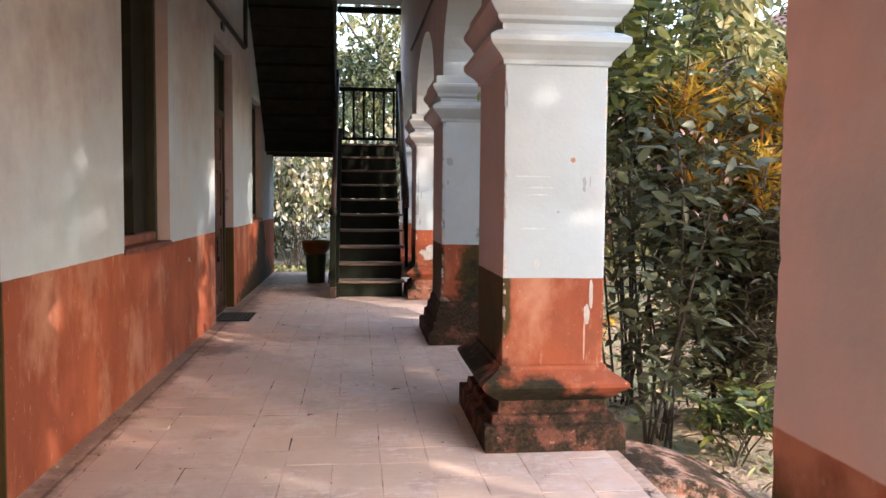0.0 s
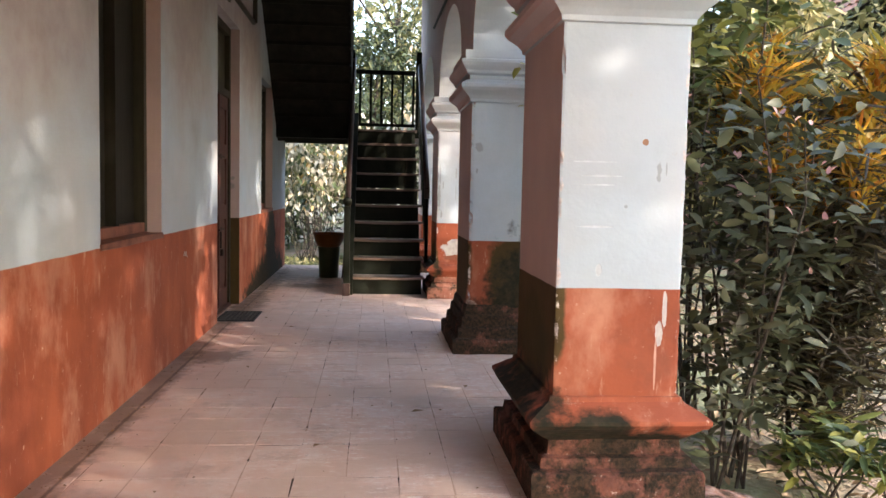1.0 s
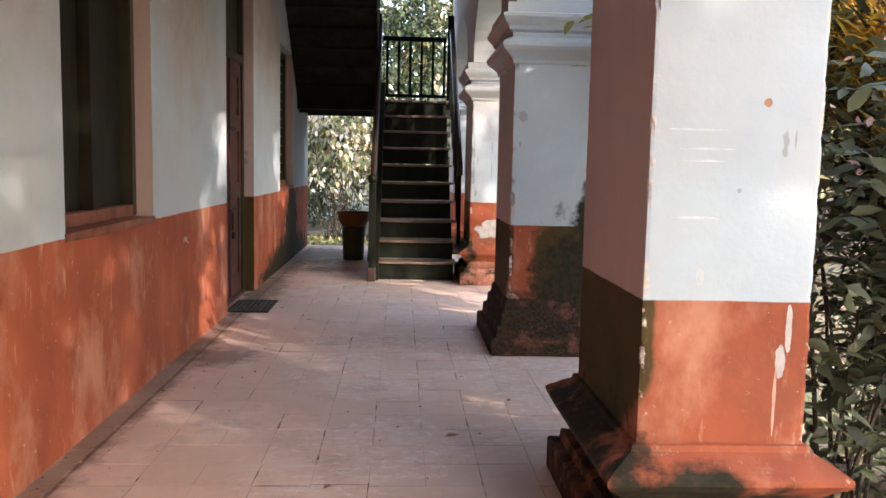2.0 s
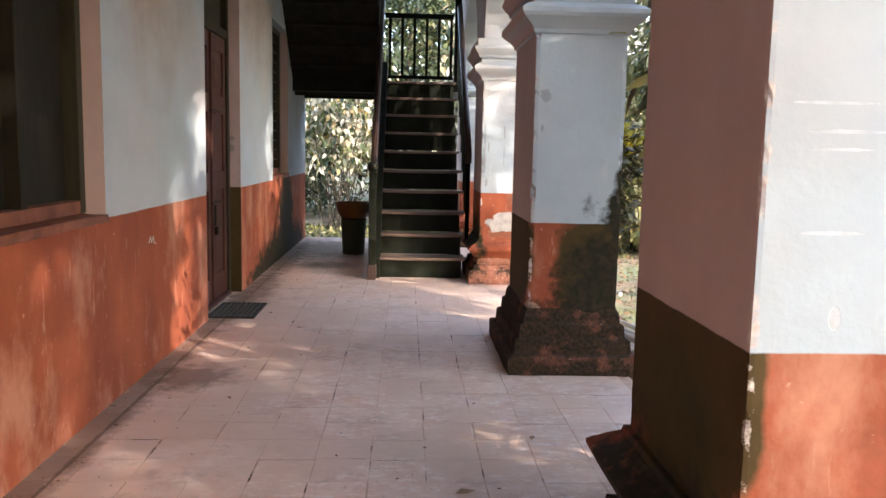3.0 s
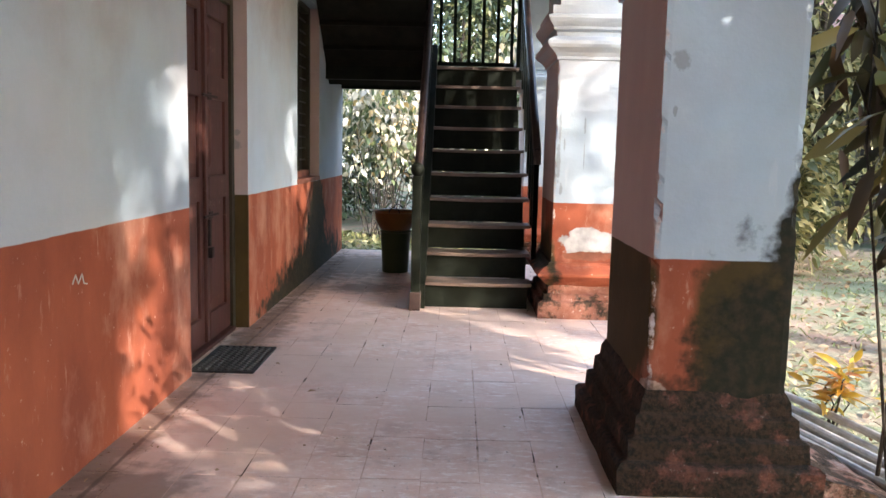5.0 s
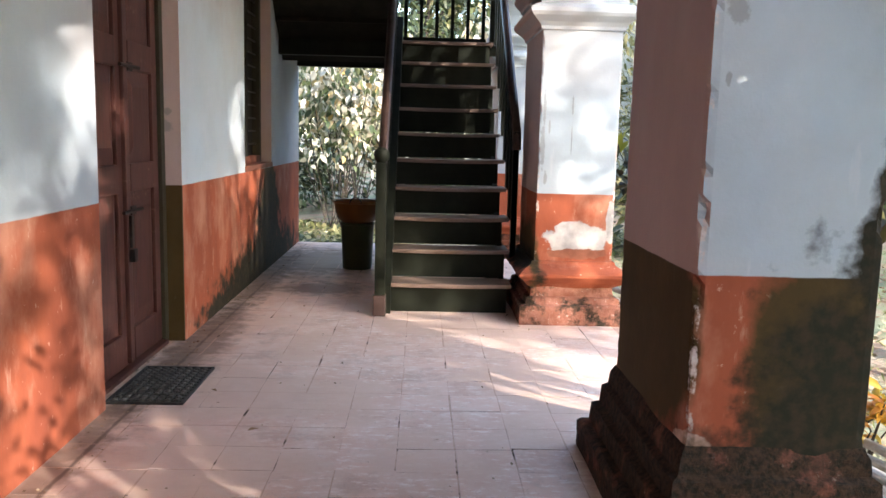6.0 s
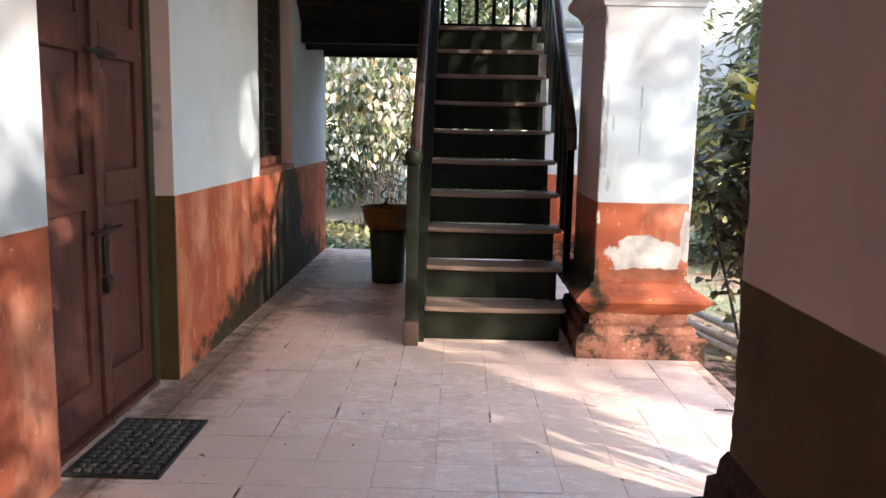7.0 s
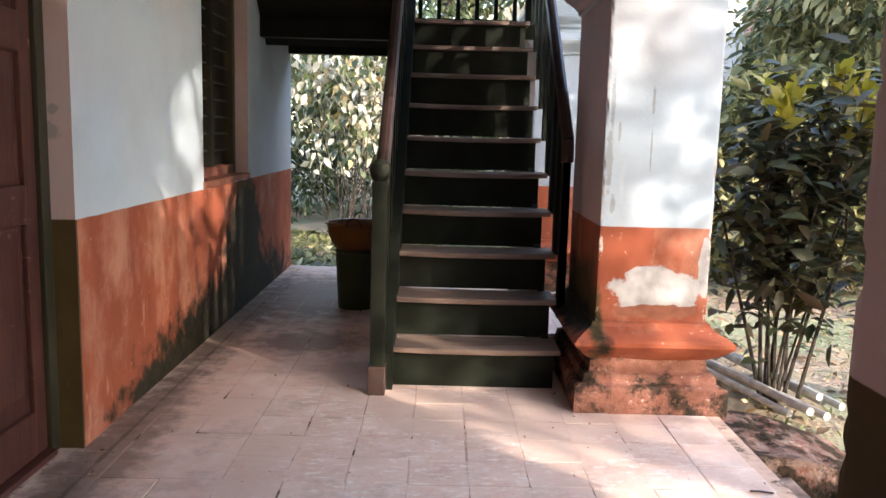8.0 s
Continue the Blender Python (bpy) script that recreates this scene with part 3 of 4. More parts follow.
def build_arches():
    """The wall over the piers, cut by flat arches."""
    bm = bmesh.new()
    def quad(a, b, c, d):
        bm.faces.new([bm.verts.new(p) for p in (a, b, c, d)])
    top = 5.2
    for y0, y1 in PIERS:
        add_box(bm, PX0, PX1, y0, y1, SPRING - 0.002, top)
    for (a0, a1), (b0, b1) in zip(PIERS, PIERS[1:]):
        n = 24
        c, h = (a1 + b0) / 2, (b0 - a1) / 2
        pts = [(c - h * math.cos(math.pi * i / n), SPRING + (CROWN - SPRING) * math.sin(math.pi * i / n) ** 0.9) for i in range(n + 1)]
        for (ya, za), (yb, zb) in zip(pts, pts[1:]):
            for x in (PX0, PX1):
                quad((x, ya, za), (x, yb, zb), (x, yb, top), (x, ya, top))
            quad((PX0, ya, za), (PX1, ya, za), (PX1, yb, zb), (PX0, yb, zb))
    add_box(bm, PX0, PX1, -4.2, PIERS[0][0], SPRING, top)
    bmesh.ops.remove_doubles(bm, verts=bm.verts[:], dist=0.0005)
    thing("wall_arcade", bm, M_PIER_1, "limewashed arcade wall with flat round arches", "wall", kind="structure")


build_arches()

# ---- stairs ----
RISE, GO, Y1, N = 0.205, 0.23, 10.8, 10
SX0, SX1 = -0.40, 0.465


def build_stairs():
    st = empty("staircase", "steep dark wooden staircase with worn treads and slim railing", "staircase", ((SX0 + SX1) / 2, Y1, 0))
    for i in range(N):
        y, z = Y1 + GO * i, RISE * (i + 1)
        bm = box(SX0 + 0.05, SX1 + (0.028 if 1 < i < 5 else 0.008), y - 0.012, y + GO + 0.03, z - 0.028, z, 0.006)
        bmesh.ops.subdivide_edges(bm, edges=[e for e in bm.edges if abs(e.verts[0].co.x - e.verts[1].co.x) > 0.5], cuts=10)
        for v in bm.verts:
            u = (v.co.x - SX0) / (SX1 - SX0) * 2 - 1
            v.co.z -= 0.007 * (1 - u * u) * (1 if i < 7 else 0.4)
        put("tread", bm, M_TREAD, st, "worn bare wooden tread")
        put("riser", box(SX0 + 0.05, SX1 - 0.02, y + 0.022, y + 0.04, z - RISE + 0.001, z - 0.028), M_STAIR, st)
    slope = RISE / GO
    for x0, x1, drop in ((SX0 - 0.012, SX0 + 0.05, 0.0), (SX1 - 0.06, SX1 - 0.021, 0.235)):
        bm = bmesh.new()
        ya, yb = Y1 - 0.06, Y1 + GO * N
        za, zb = RISE - 0.02, RISE - 0.02 + slope * (yb - ya) - drop
        lo = 0.30 - drop * 0.5
        if drop:
            ya += drop / slope
            pr = [(ya - 0.16, 0.0), (ya, za), (yb, zb), (yb, zb - lo), (ya + lo / slope - za / slope, 0.0)]
        else:
            pr = [(ya, 0.0), (ya, za), (yb, zb), (yb, zb - lo), (ya + lo / slope - za / slope, 0.0)]
        vs = [[bm.verts.new((x, y, z)) for y, z in pr] for x in (x0, x1)]
        bm.faces.new(vs[0][::-1]), bm.faces.new(vs[1])
        for k in range(5):
            bm.faces.new((vs[0][k], vs[0][(k + 1) % 5], vs[1][(k + 1) % 5], vs[1][k]))
        put("stringer", bm, M_STAIR, st)
    # newels, handrails and balusters
    put("newel", box(SX0 - 0.055, SX0 + 0.015, Y1 - 0.14, Y1 - 0.06, 0.14, 1.02, 0.008), M_STAIR, st, smooth=True)
    put("newel_foot", box(SX0 - 0.065, SX0 + 0.02, Y1 - 0.15, Y1 - 0.05, -0.004, 0.14, 0.008), M_RAIL, st, "pale scuffed newel foot")
    put("newel_knob", spin([(0.03, 0), (0.045, 0.02), (0.052, 0.05), (0.045, 0.08), (0.02, 0.1)], (SX0 - 0.02, Y1 - 0.10, 1.02)), M_STAIR, st, smooth=True)
    for x in (SX0 - 0.02, SX1 + 0.045):
        ya = Y1 - 0.08 if x < 0 else Y1 + 0.32
        yb = Y1 + GO * N
        zf = lambda y: 1.0 + slope * (y - Y1) + (0.0 if x < 0 else -0.05)
        pts = [(x, ya, zf(ya)), (x, (ya + yb) / 2, zf((ya + yb) / 2)), (x, yb, zf(yb))]
        if x > 0:
            pts = [(x, ya - 0.02, zf(ya) - 0.12), (x, ya - 0.01, zf(ya) - 0.04)] + pts
        put("handrail", tube(pts, 0.034, 10), M_RAIL, st, "rounded polished handrail", smooth=True)
        for i in range(0, N, 1):
            y = Y1 + GO * i + 0.1
            if y < ya:
                continue
            put("baluster", box(x - 0.018, x + 0.018, y - 0.04, y + 0.04, slope * (y - Y1) + 0.10, zf(y)), M_STAIR, st)
    put("bottom_post", box(SX1 + 0.025, SX1 + 0.065, Y1 + 0.29, Y1 + 0.34, 0.30, 1.2), M_STAIR, st)
    # boards added to close the space under the flight on the garden side, so that the passage is shaded
    for i in range(13):
        y0 = Y1 + 0.17 + i * 0.165
        put("side_board", box(SX1 - 0.055, SX1 - 0.03, y0, y0 + 0.162, 0.0, slope * (y0 - Y1) - 0.08), M_STAIR, st)
    # landing
    lz = RISE * N + 0.06
    ly0 = Y1 + GO * N - 0.02
    y = ly0
    while y < END_Y - 0.05:
        put("landing_board", box(WALL_X, SX1 + 0.05, y, min(y + 0.14, END_Y - 0.02), lz - 0.10, lz - 0.055), M_STAIR, st)
        y += 0.146
    put("landing_joist", box(WALL_X, SX1 + 0.05, END_Y - 0.12, END_Y - 0.02, 1.905, lz - 0.10), M_STAIR, st)
    put("landing_joist", box(WALL_X, SX0 - 0.02, ly0, ly0 + 0.10, 1.92, lz - 0.10), M_STAIR, st)
    # railing of the landing
    ry = END_Y - 0.10
    put("top_rail", box(SX0 - 0.02, SX1 + 0.04, ry - 0.03, ry + 0.03, 2.99, 3.055, 0.006), M_STAIR, st)
    put("bottom_rail", box(SX0 - 0.02, SX1 + 0.04, ry - 0.025, ry + 0.025, 2.19, 2.235), M_STAIR, st)
    for i in range(6):
        x = SX0 + 0.05 + i * 0.165
        put("landing_baluster", box(x - 0.018, x + 0.018, ry - 0.018, ry + 0.018, 2.235, 2.99), M_STAIR, st)
    for x in (SX0 - 0.045, SX1 + 0.03):
        put("landing_post", box(x - 0.04, x + 0.04, ly0 - 0.03, ly0 + 0.05, 1.95, 3.16, 0.006), M_STAIR, st)
    # upper flight, coming back over the passage
    uf = empty("upper_flight", "dark boarded upper stair flight seen from below", "staircase", (-0.95, 12.0, 2.0))
    n = 12
    for i in range(n):
        y, z = 13.15 - GO * i, 2.05 + RISE * i
        if z + RISE > CEIL:
            break
        put("upper_tread", box(WALL_X, SX0 - 0.05, y - GO - 0.02, y, z + RISE - 0.03, z + RISE), M_SOFFIT, uf)
        put("upper_riser", box(WALL_X, SX0 - 0.05, y - 0.02, y, z - 0.06, z + RISE - 0.03), M_SOFFIT, uf)
    bm = bmesh.new()
    pr = [(13.3, 1.88), (13.3, 1.94), (10.5, 1.94 + slope * 2.8), (10.5, 1.88 + slope * 2.8)]
    vs = [[bm.verts.new((x, y, z)) for y, z in pr] for x in (WALL_X, SX0 - 0.05)]
    bm.faces.new(vs[0]), bm.faces.new(vs[1][::-1])
    for k in range(4):
        bm.faces.new((vs[0][k], vs[0][(k + 1) % 4], vs[1][(k + 1) % 4], vs[1][k]))
    put("soffit", bm, M_SOFFIT, uf)
    for i in range(14):
        y0 = 13.28 - i * 0.2
        z = 1.90 + slope * (13.3 - y0)
        if z > CEIL - 0.1:
            break
        put("side_board", box(SX0 - 0.055, SX0 - 0.035, y0 - 0.196, y0, z, CEIL), M_SOFFIT, uf)


build_stairs()

# ---- doors and windows ----
def door_leaf(parent, y0, y1, x, z0, z1):
    """A panelled leaf: stiles, rails and raised panels."""
    leaf = put("door_leaf", box(x - 0.04, x - 0.012, y0, y1, z0, z1), M_DOOR, parent)
    s = 0.085
    bm = bmesh.new()
    add_box(bm, x - 0.012, x + 0.006, y0, y0 + s, z0, z1, 0.004)
    add_box(bm, x - 0.012, x + 0.006, y1 - s, y1, z0, z1, 0.004)
    rails = [(z0, z0 + 0.17), (z0 + 0.86, z0 + 1.0), (z0 + 1.46, z0 + 1.60), (z1 - 0.12, z1)]
    for a, b in rails:
        add_box(bm, x - 0.012, x + 0.010, y0 + s - 0.004, y1 - s + 0.004, a, b, 0.006)
    ob = part("leaf_frame", bm, M_DOOR, leaf)
    bmesh_shift(ob, parent)
    for (a0, a1), (b0, b1) in zip(rails, rails[1:]):
        bm = bmesh.new()
        ya, yb, za, zb = y0 + s + 0.004, y1 - s - 0.004, a1 + 0.004, b0 - 0.004
        o = [(x - 0.012, ya, za), (x - 0.012, yb, za), (x - 0.012, yb, zb), (x - 0.012, ya, zb)]
        g = 0.055
        i_ = [(x + 0.004, ya + g, za + g * 1.4), (x + 0.004, yb - g, za + g * 1.4), (x + 0.004, yb - g, zb - g * 1.4), (x + 0.004, ya + g, zb - g * 1.4)]
        vo, vi = [bm.verts.new(c) for c in o], [bm.verts.new(c) for c in i_]
        bm.faces.new(vi)
        for k in range(4):
            bm.faces.new((vo[k], vo[(k + 1) % 4], vi[(k + 1) % 4], vi[k]))
        ob = part("panel", bm, M_DOOR, leaf)
        bmesh_shift(ob, parent)
    return leaf


def bmesh_shift(ob, parent):
    ob.data.transform(Matrix.Translation(-Vector(parent.location)))


def build_door(name, y0, y1, top, label):
    d = empty(name, label, "door", (WALL_X - 0.12, (y0 + y1) / 2, 0), kind="structure")
    x = WALL_X - 0.10
    f = 0.065
    for a, b in ((y0, y0 + f), (y1 - f, y1)):
        put("jamb", box(x - 0.09, x + 0.012, a, b, 0, top, 0.005), M_FRAME, d)
    put("head", box(x - 0.09, x + 0.012, y0 + f, y1 - f, top - 0.08, top, 0.005), M_FRAME, d)
    put("transom", box(x - 0.09, x + 0.012, y0 + f, y1 - f, 2.10, 2.17, 0.005), M_FRAME, d)
    put("threshold", box(x - 0.09, x + 0.03, y0 + f, y1 - f, 0, 0.025, 0.004), M_DOOR, d)
    put("fanlight_board", box(x - 0.06, x - 0.04, y0 + f, y1 - f, 2.17, top - 0.08), M_FRAME, d)
    m = (y0 + y1) / 2
    door_leaf(d, y0 + f + 0.003, m - 0.002, x - 0.012, 0.03, 2.095)
    door_leaf(d, m + 0.002, y1 - f - 0.003, x - 0.012, 0.03, 2.095)
    put("cover_strip", box(x - 0.01, x + 0.014, m - 0.025, m + 0.025, 0.04, 2.09, 0.005), M_DOOR, d)
    for z in (0.80, 1.50):
        put("bolt", tube([(x + 0.025, m - 0.10, z), (x + 0.025, m + 0.16, z)], 0.009, 8), M_IRON, d, "black iron sliding bolt", True)
        put("bolt_plate", box(x + 0.002, x + 0.016, m + 0.03, m + 0.10, z - 0.022, z + 0.022, 0.003), M_IRON, d)
    put("hasp", box(x + 0.014, x + 0.03, m - 0.01, m + 0.025, 0.62, 0.78, 0.004), M_IRON, d)
    bm = box(x + 0.018, x + 0.045, m - 0.022, m + 0.028, 0.55, 0.615, 0.006)
    put("padlock", bm, M_IRON, d, "small hanging padlock", True)
    return d


build_door("door_1", OPEN[0][0], OPEN[0][1], 2.8, "closed double door of dark red-brown wood")
build_door("door_2", OPEN[2][0], OPEN[2][1], 2.8, "closed red-brown panelled double door with iron bolts")


def build_window(name, y0, y1, z0, z1, bars, label):
    w = empty(name, label, "window", (WALL_X - 0.12, (y0 + y1) / 2, z0), kind="structure")
    x = WALL_X - 0.10
    f = 0.06
    for a, b in ((y0, y0 + f), (y1 - f, y1)):
        put("jamb", box(x - 0.08, x + 0.01, a, b, z0 + 0.03, z1, 0.004), M_FRAME, w)
    put("head", box(x - 0.08, x + 0.01, y0 + f, y1 - f, z1 - 0.06, z1, 0.004), M_FRAME, w)
    put("bottom_rail", box(x - 0.08, x + 0.01, y0 + f, y1 - f, z0 + 0.03, z0 + 0.09, 0.004), M_SILL, w)
    put("sill", wear(box(x - 0.10, WALL_X + 0.012, y0 - 0.012, y1 + 0.012, z0 - 0.012, z0 + 0.03, 0.006), 0.006, 9, 2), M_SILL, w, "chipped red window sill")
    m = (y0 + y1) / 2
    put("mullion", box(x - 0.07, x + 0.005, m - 0.03, m + 0.03, z0 + 0.09, z1 - 0.06, 0.004), M_SHUTTER, w)
    if bars:
        z = z0 + 0.19
        while z < z1 - 0.1:
            put("bar", tube([(x - 0.03, y0 + f, z), (x - 0.03, y1 - f, z)], 0.008, 6), M_IRON, w, "", True)
            z += 0.11
    # near-black leaves stand in for the dark room behind the opening
    for a, b in ((y0 + f, m - 0.03), (m + 0.03, y1 - f)):
        put("shutter", box(x - 0.075, x - 0.055, a + 0.004, b - 0.004, z0 + 0.09, z1 - 0.06), M_SHUTTER, w, "dark leaf filling the opening in place of the unlit room")
    return w


build_window("window_1", *OPEN[1], False, "tall dark wooden window with closed shutters and red sill")
build_window("window_2", *OPEN[3], True, "dark barred wooden window with closed shutters")

# batten along the wall above the door, pipe on the arcade
thing("wall_batten", box(WALL_X, WALL_X + 0.035, 7.2, 10.8, 3.02, 3.06, 0.004), M_FRAME, "dark wooden batten on the wall above the door", "batten", kind="structure")
thing("wall_pipe", tube([(WALL_X + 0.03, 10.8, 3.04), (WALL_X + 0.03, 10.82, CEIL)], 0.025, 8), M_FRAME, "dark pipe running up the wall", "pipe", kind="structure")
thing("conduit", tube([(PX0 - 0.02, 7.9, 3.08), (PX0 - 0.02, 11.3, 3.16)], 0.014, 8), M_IRON, "thin dark rod along the arcade wall", "rod", kind="structure")
thing("vent", box(WALL_X, WALL_X + 0.02, 9.15, 9.3, 2.93, 3.0, 0.003), M_FRAME, "small dark vent over the door", "vent", kind="structure")


def build_fretwork():
    fr = empty("fretwork", "pierced wooden fretwork strip on a dark beam under the eave", "fretwork", (0, END_Y - 0.05, 4.3), kind="structure")
    put("beam", box(SX0 - 0.05, PX0, END_Y - 0.10, END_Y - 0.02, 4.27, 4.36, 0.004), M_STAIR, fr)
    put("strip", box(SX0 - 0.05, PX0, END_Y - 0.07, END_Y - 0.05, 4.36, 4.372), M_LATTICE, fr)
    x = SX0 - 0.03
    while x < PX0 - 0.03:
        bm = bmesh.new()
        pts = [(x + 0.025 * math.cos(a), END_Y - 0.06, 4.397 + 0.022 * math.sin(a)) for a in (math.tau * k / 10 for k in range(11))]
        tube(pts, 0.006, 5, bm)
        put("ring", bm, M_LATTICE, fr)
        x += 0.055


build_fretwork()

# ---- loose things on the verandah ----
def build_mat_thing():
    mt = empty("doormat", "black rubber doormat with open studded grid on the floor", "doormat", (-1.30, 9.08, 0.0))
    x0, x1, y0, y1 = -1.535, -1.19, 8.81, 9.375
    for a, b, c, d in ((x0, x1, y0, y0 + 0.012), (x0, x1, y1 - 0.012, y1), (x0, x0 + 0.012, y0 + 0.012, y1 - 0.012), (x1 - 0.012, x1, y0 + 0.012, y1 - 0.012)):
        put("border", box(a, b, c, d, 0.0, 0.012, 0.002), M_RUBBER, mt)
    put("backing", box(x0 + 0.012, x1 - 0.012, y0 + 0.012, y1 - 0.012, 0.0, 0.004), M_RUBBER, mt)
    n, m = 14, 9
    bm = bmesh.new()
    for i in range(1, n):
        y = y0 + (y1 - y0) * i / n
        add_box(bm, x0 + 0.012, x1 - 0.012, y - 0.003, y + 0.003, 0.001, 0.008)
    for j in range(1, m):
        x = x0 + (x1 - x0) * j / m
        add_box(bm, x - 0.004, x + 0.004, y0 + 0.012, y1 - 0.012, 0.0015, 0.0085)
    put("grid", bm, M_RUBBER, mt)
    bm = spin([(0.014, 0.0), (0.013, 0.008), (0.009, 0.011)], (0, 0, 0.006), 8)
    me = mesh_of("stud", bm, M_STUD)
    for i in range(1, n):
        for j in range(1, m):
            ob = new("stud", me)
            ob.parent = mt
            ob.location = Vector((x0 + (x1 - x0) * j / m, y0 + (y1 - y0) * i / n, 0)) - mt.location


build_mat_thing()


def build_bin():
    cx, cy = -0.72, 12.62
    b = empty("waste_bin", "dark green plastic bin standing under the stair landing", "bin", (cx, cy, 0))
    put("body", spin([(0.125, 0.0), (0.13, 0.01), (0.148, 0.40), (0.155, 0.405), (0.155, 0.42), (0.145, 0.42), (0.12, 0.03)], (cx, cy, -0.004), 28), M_BIN_G, b, smooth=True)
    t = empty("basin", "yellow plastic basin with wire handles resting on the bin", "basin", (cx, cy, 0.41))
    put("bowl", spin([(0.13, 0.508), (0.16, 0.53), (0.195, 0.60), (0.21, 0.68), (0.228, 0.692), (0.228, 0.704), (0.205, 0.70), (0.185, 0.61), (0.14, 0.53)], (cx, cy, -0.09), 32), M_BIN_Y, t, smooth=True)
    for s in (-1, 1):
        pts = [(cx + 0.05 * math.cos(a), cy + s * 0.24, 0.60 + 0.055 * math.sin(a)) for a in (math.pi * k / 8 for k in range(9))]
        put("handle", tube(pts, 0.005, 6), M_IRON, t, "thin wire handle", True)
    thing("broom_stick", tube([(-0.53, 12.45, 0.0), (-0.46, 12.72, 1.15)], 0.011, 8), M_RAIL, "thin dark broom stick leaning by the stairs", "broom", smooth=True)


build_bin()

def build_litter():
    """Single dry leaves and twigs on the floor, and a scratched mark on the dado."""
    for x, y, a, l in ((-0.845, 8.507, 0.4, 0.05), (0.716, 8.698, 1.9, 0.06), (-1.089, 9.011, 2.8, 0.035), (0.089, 5.796, 0.3, 0.08), (0.45, 6.35, 1.2, 0.05), (-0.95, 6.9, 2.2, 0.04), (-0.4, 5.2, 0.8, 0.05)):
        bm = bmesh.new()
        w = l * 0.28
        pts = [(0, 0, 0.002), (l * 0.4, w, 0.010), (l, 0, 0.006), (l * 0.45, -w, 0.009), (l * 0.45, 0, 0.003)]
        v = [bm.verts.new(p) for p in pts]
        for f in ((0, 4, 1), (4, 2, 1), (0, 3, 4), (4, 3, 2)):
            bm.faces.new([v[i] for i in f])
        ob = thing("fallen_leaf", bm, M_LITTER, "small curled dry leaf lying on the floor", "leaf", "leaves on the floor")
        ob.matrix_basis = pose(x, y, 0.001, 0, 0, math.degrees(a))
    thing("twig", tube([(1.00, 9.67, 0.006), (1.04, 9.665, 0.007), (1.08, 9.655, 0.006)], 0.004, 5), M_RAIL, "short dry brown twig on the floor tiles", "twig")
    zig = [(7.45, 0.705), (7.475, 0.735), (7.495, 0.70), (7.525, 0.732), (7.54, 0.695), (7.566, 0.689)]
    thing("scratch_mark", tube([(WALL_X + 0.001, y, z) for y, z in zig], 0.003, 5), M_PIPE, "pale scratched squiggle on the red dado", "scratch", kind="structure")



build_litter()


def floor_crumbs():
    """Fine grit and leaf crumbs, most of it swept against the wall."""
    rng = np.random.default_rng(9)
    spots = []
    for i in range(900):
        x = WALL_X + 0.01 + abs(rng.normal(0, 0.09)) if i < 520 else rng.uniform(WALL_X + 0.05, 1.1)
        a = rng.uniform(0, math.tau)
        spots.append(((x, rng.uniform(2.5, 14.0), 0.003), (math.cos(a), math.sin(a), 0.05), rng.uniform(0.4, 1.6)))
    tagged(leaves("floor_grit", M_LITTER, None, spots, 0.014, 0.008, 0.0, 10), "fine dry grit and leaf crumbs on the tiles", "grit", kind="stuff")


# ---- kerb stones and steps outside ----
def kerb(cx, y0, y1, reach, seed):
    """A flank stone at the foot of a pier, its top curving down outwards."""
    bm = bmesh.new()
    n = 12
    x0 = FLOOR_E + 0.01
    pr = [(x0 + reach * i / n, -0.06 - 0.24 * (i / n) ** 2.2) for i in range(n + 1)]
    vs = [[bm.verts.new((x, y, z)) for x, z in pr] + [bm.verts.new((x0 + reach, y, -0.45)), bm.verts.new((x0, y, -0.45))] for y in (y0, y1)]
    m = len(vs[0])
    bm.faces.new(vs[0]), bm.faces.new(vs[1][::-1])
    for k in range(m):
        bm.faces.new((vs[0][k], vs[0][(k + 1) % m], vs[1][(k + 1) % m], vs[1][k]))
    wear(bm, 0.02, 6.0, 3, seed)
    thing("kerb_stone", bm, M_KERB, "rounded mossy laterite kerb stone beside a pier", "kerb", "kerb stones", "structure", True)


kerb(1.2, 4.25, 4.85, 0.75, 1)
kerb(1.2, 7.75, 8.35, 0.75, 5)
kerb(1.2, 10.15, 10.75, 0.80, 9)
thing("plinth_step", wear(box(FLOOR_E + 0.004, FLOOR_E + 0.20, 8.36, 10.14, -0.42, -0.14, 0.01), 0.01, 6, 4), M_STONE, "low worn step along the verandah edge", "step", kind="structure")
thing("plinth_step", wear(box(FLOOR_E + 0.004, FLOOR_E + 0.20, 2.0, 4.24, -0.42, -0.14, 0.01), 0.01, 6, 4, 8), M_STONE, "low worn step along the verandah edge", "step", kind="structure")


def build_poles():
    """Two loose stacks of poles on the soil beside the verandah."""
    for x0, y0, n in ((1.72, 7.75, 8), (1.80, 11.15, 7)):
        for i in range(n):
            x, y = x0 + 0.062 * i + random.uniform(-0.01, 0.01), y0 + 0.05 * i + random.uniform(-0.2, 0.2)
            z = -0.235 + random.uniform(0, 0.02) + (0.04 if i % 3 == 1 else 0)
            l = random.uniform(1.7, 2.1)
            pts = [(x - 0.25 * l * u, y + 0.96 * l * u, z + 0.012 * math.sin(3 * u + i)) for u in (0, 0.25, 0.5, 0.75, 1.0)]
            thing("pole", tube(pts, random.uniform(0.019, 0.026), 10), M_POLE, "pale weathered pole lying on the soil", "pole", "stack of poles", smooth=True)


build_poles()

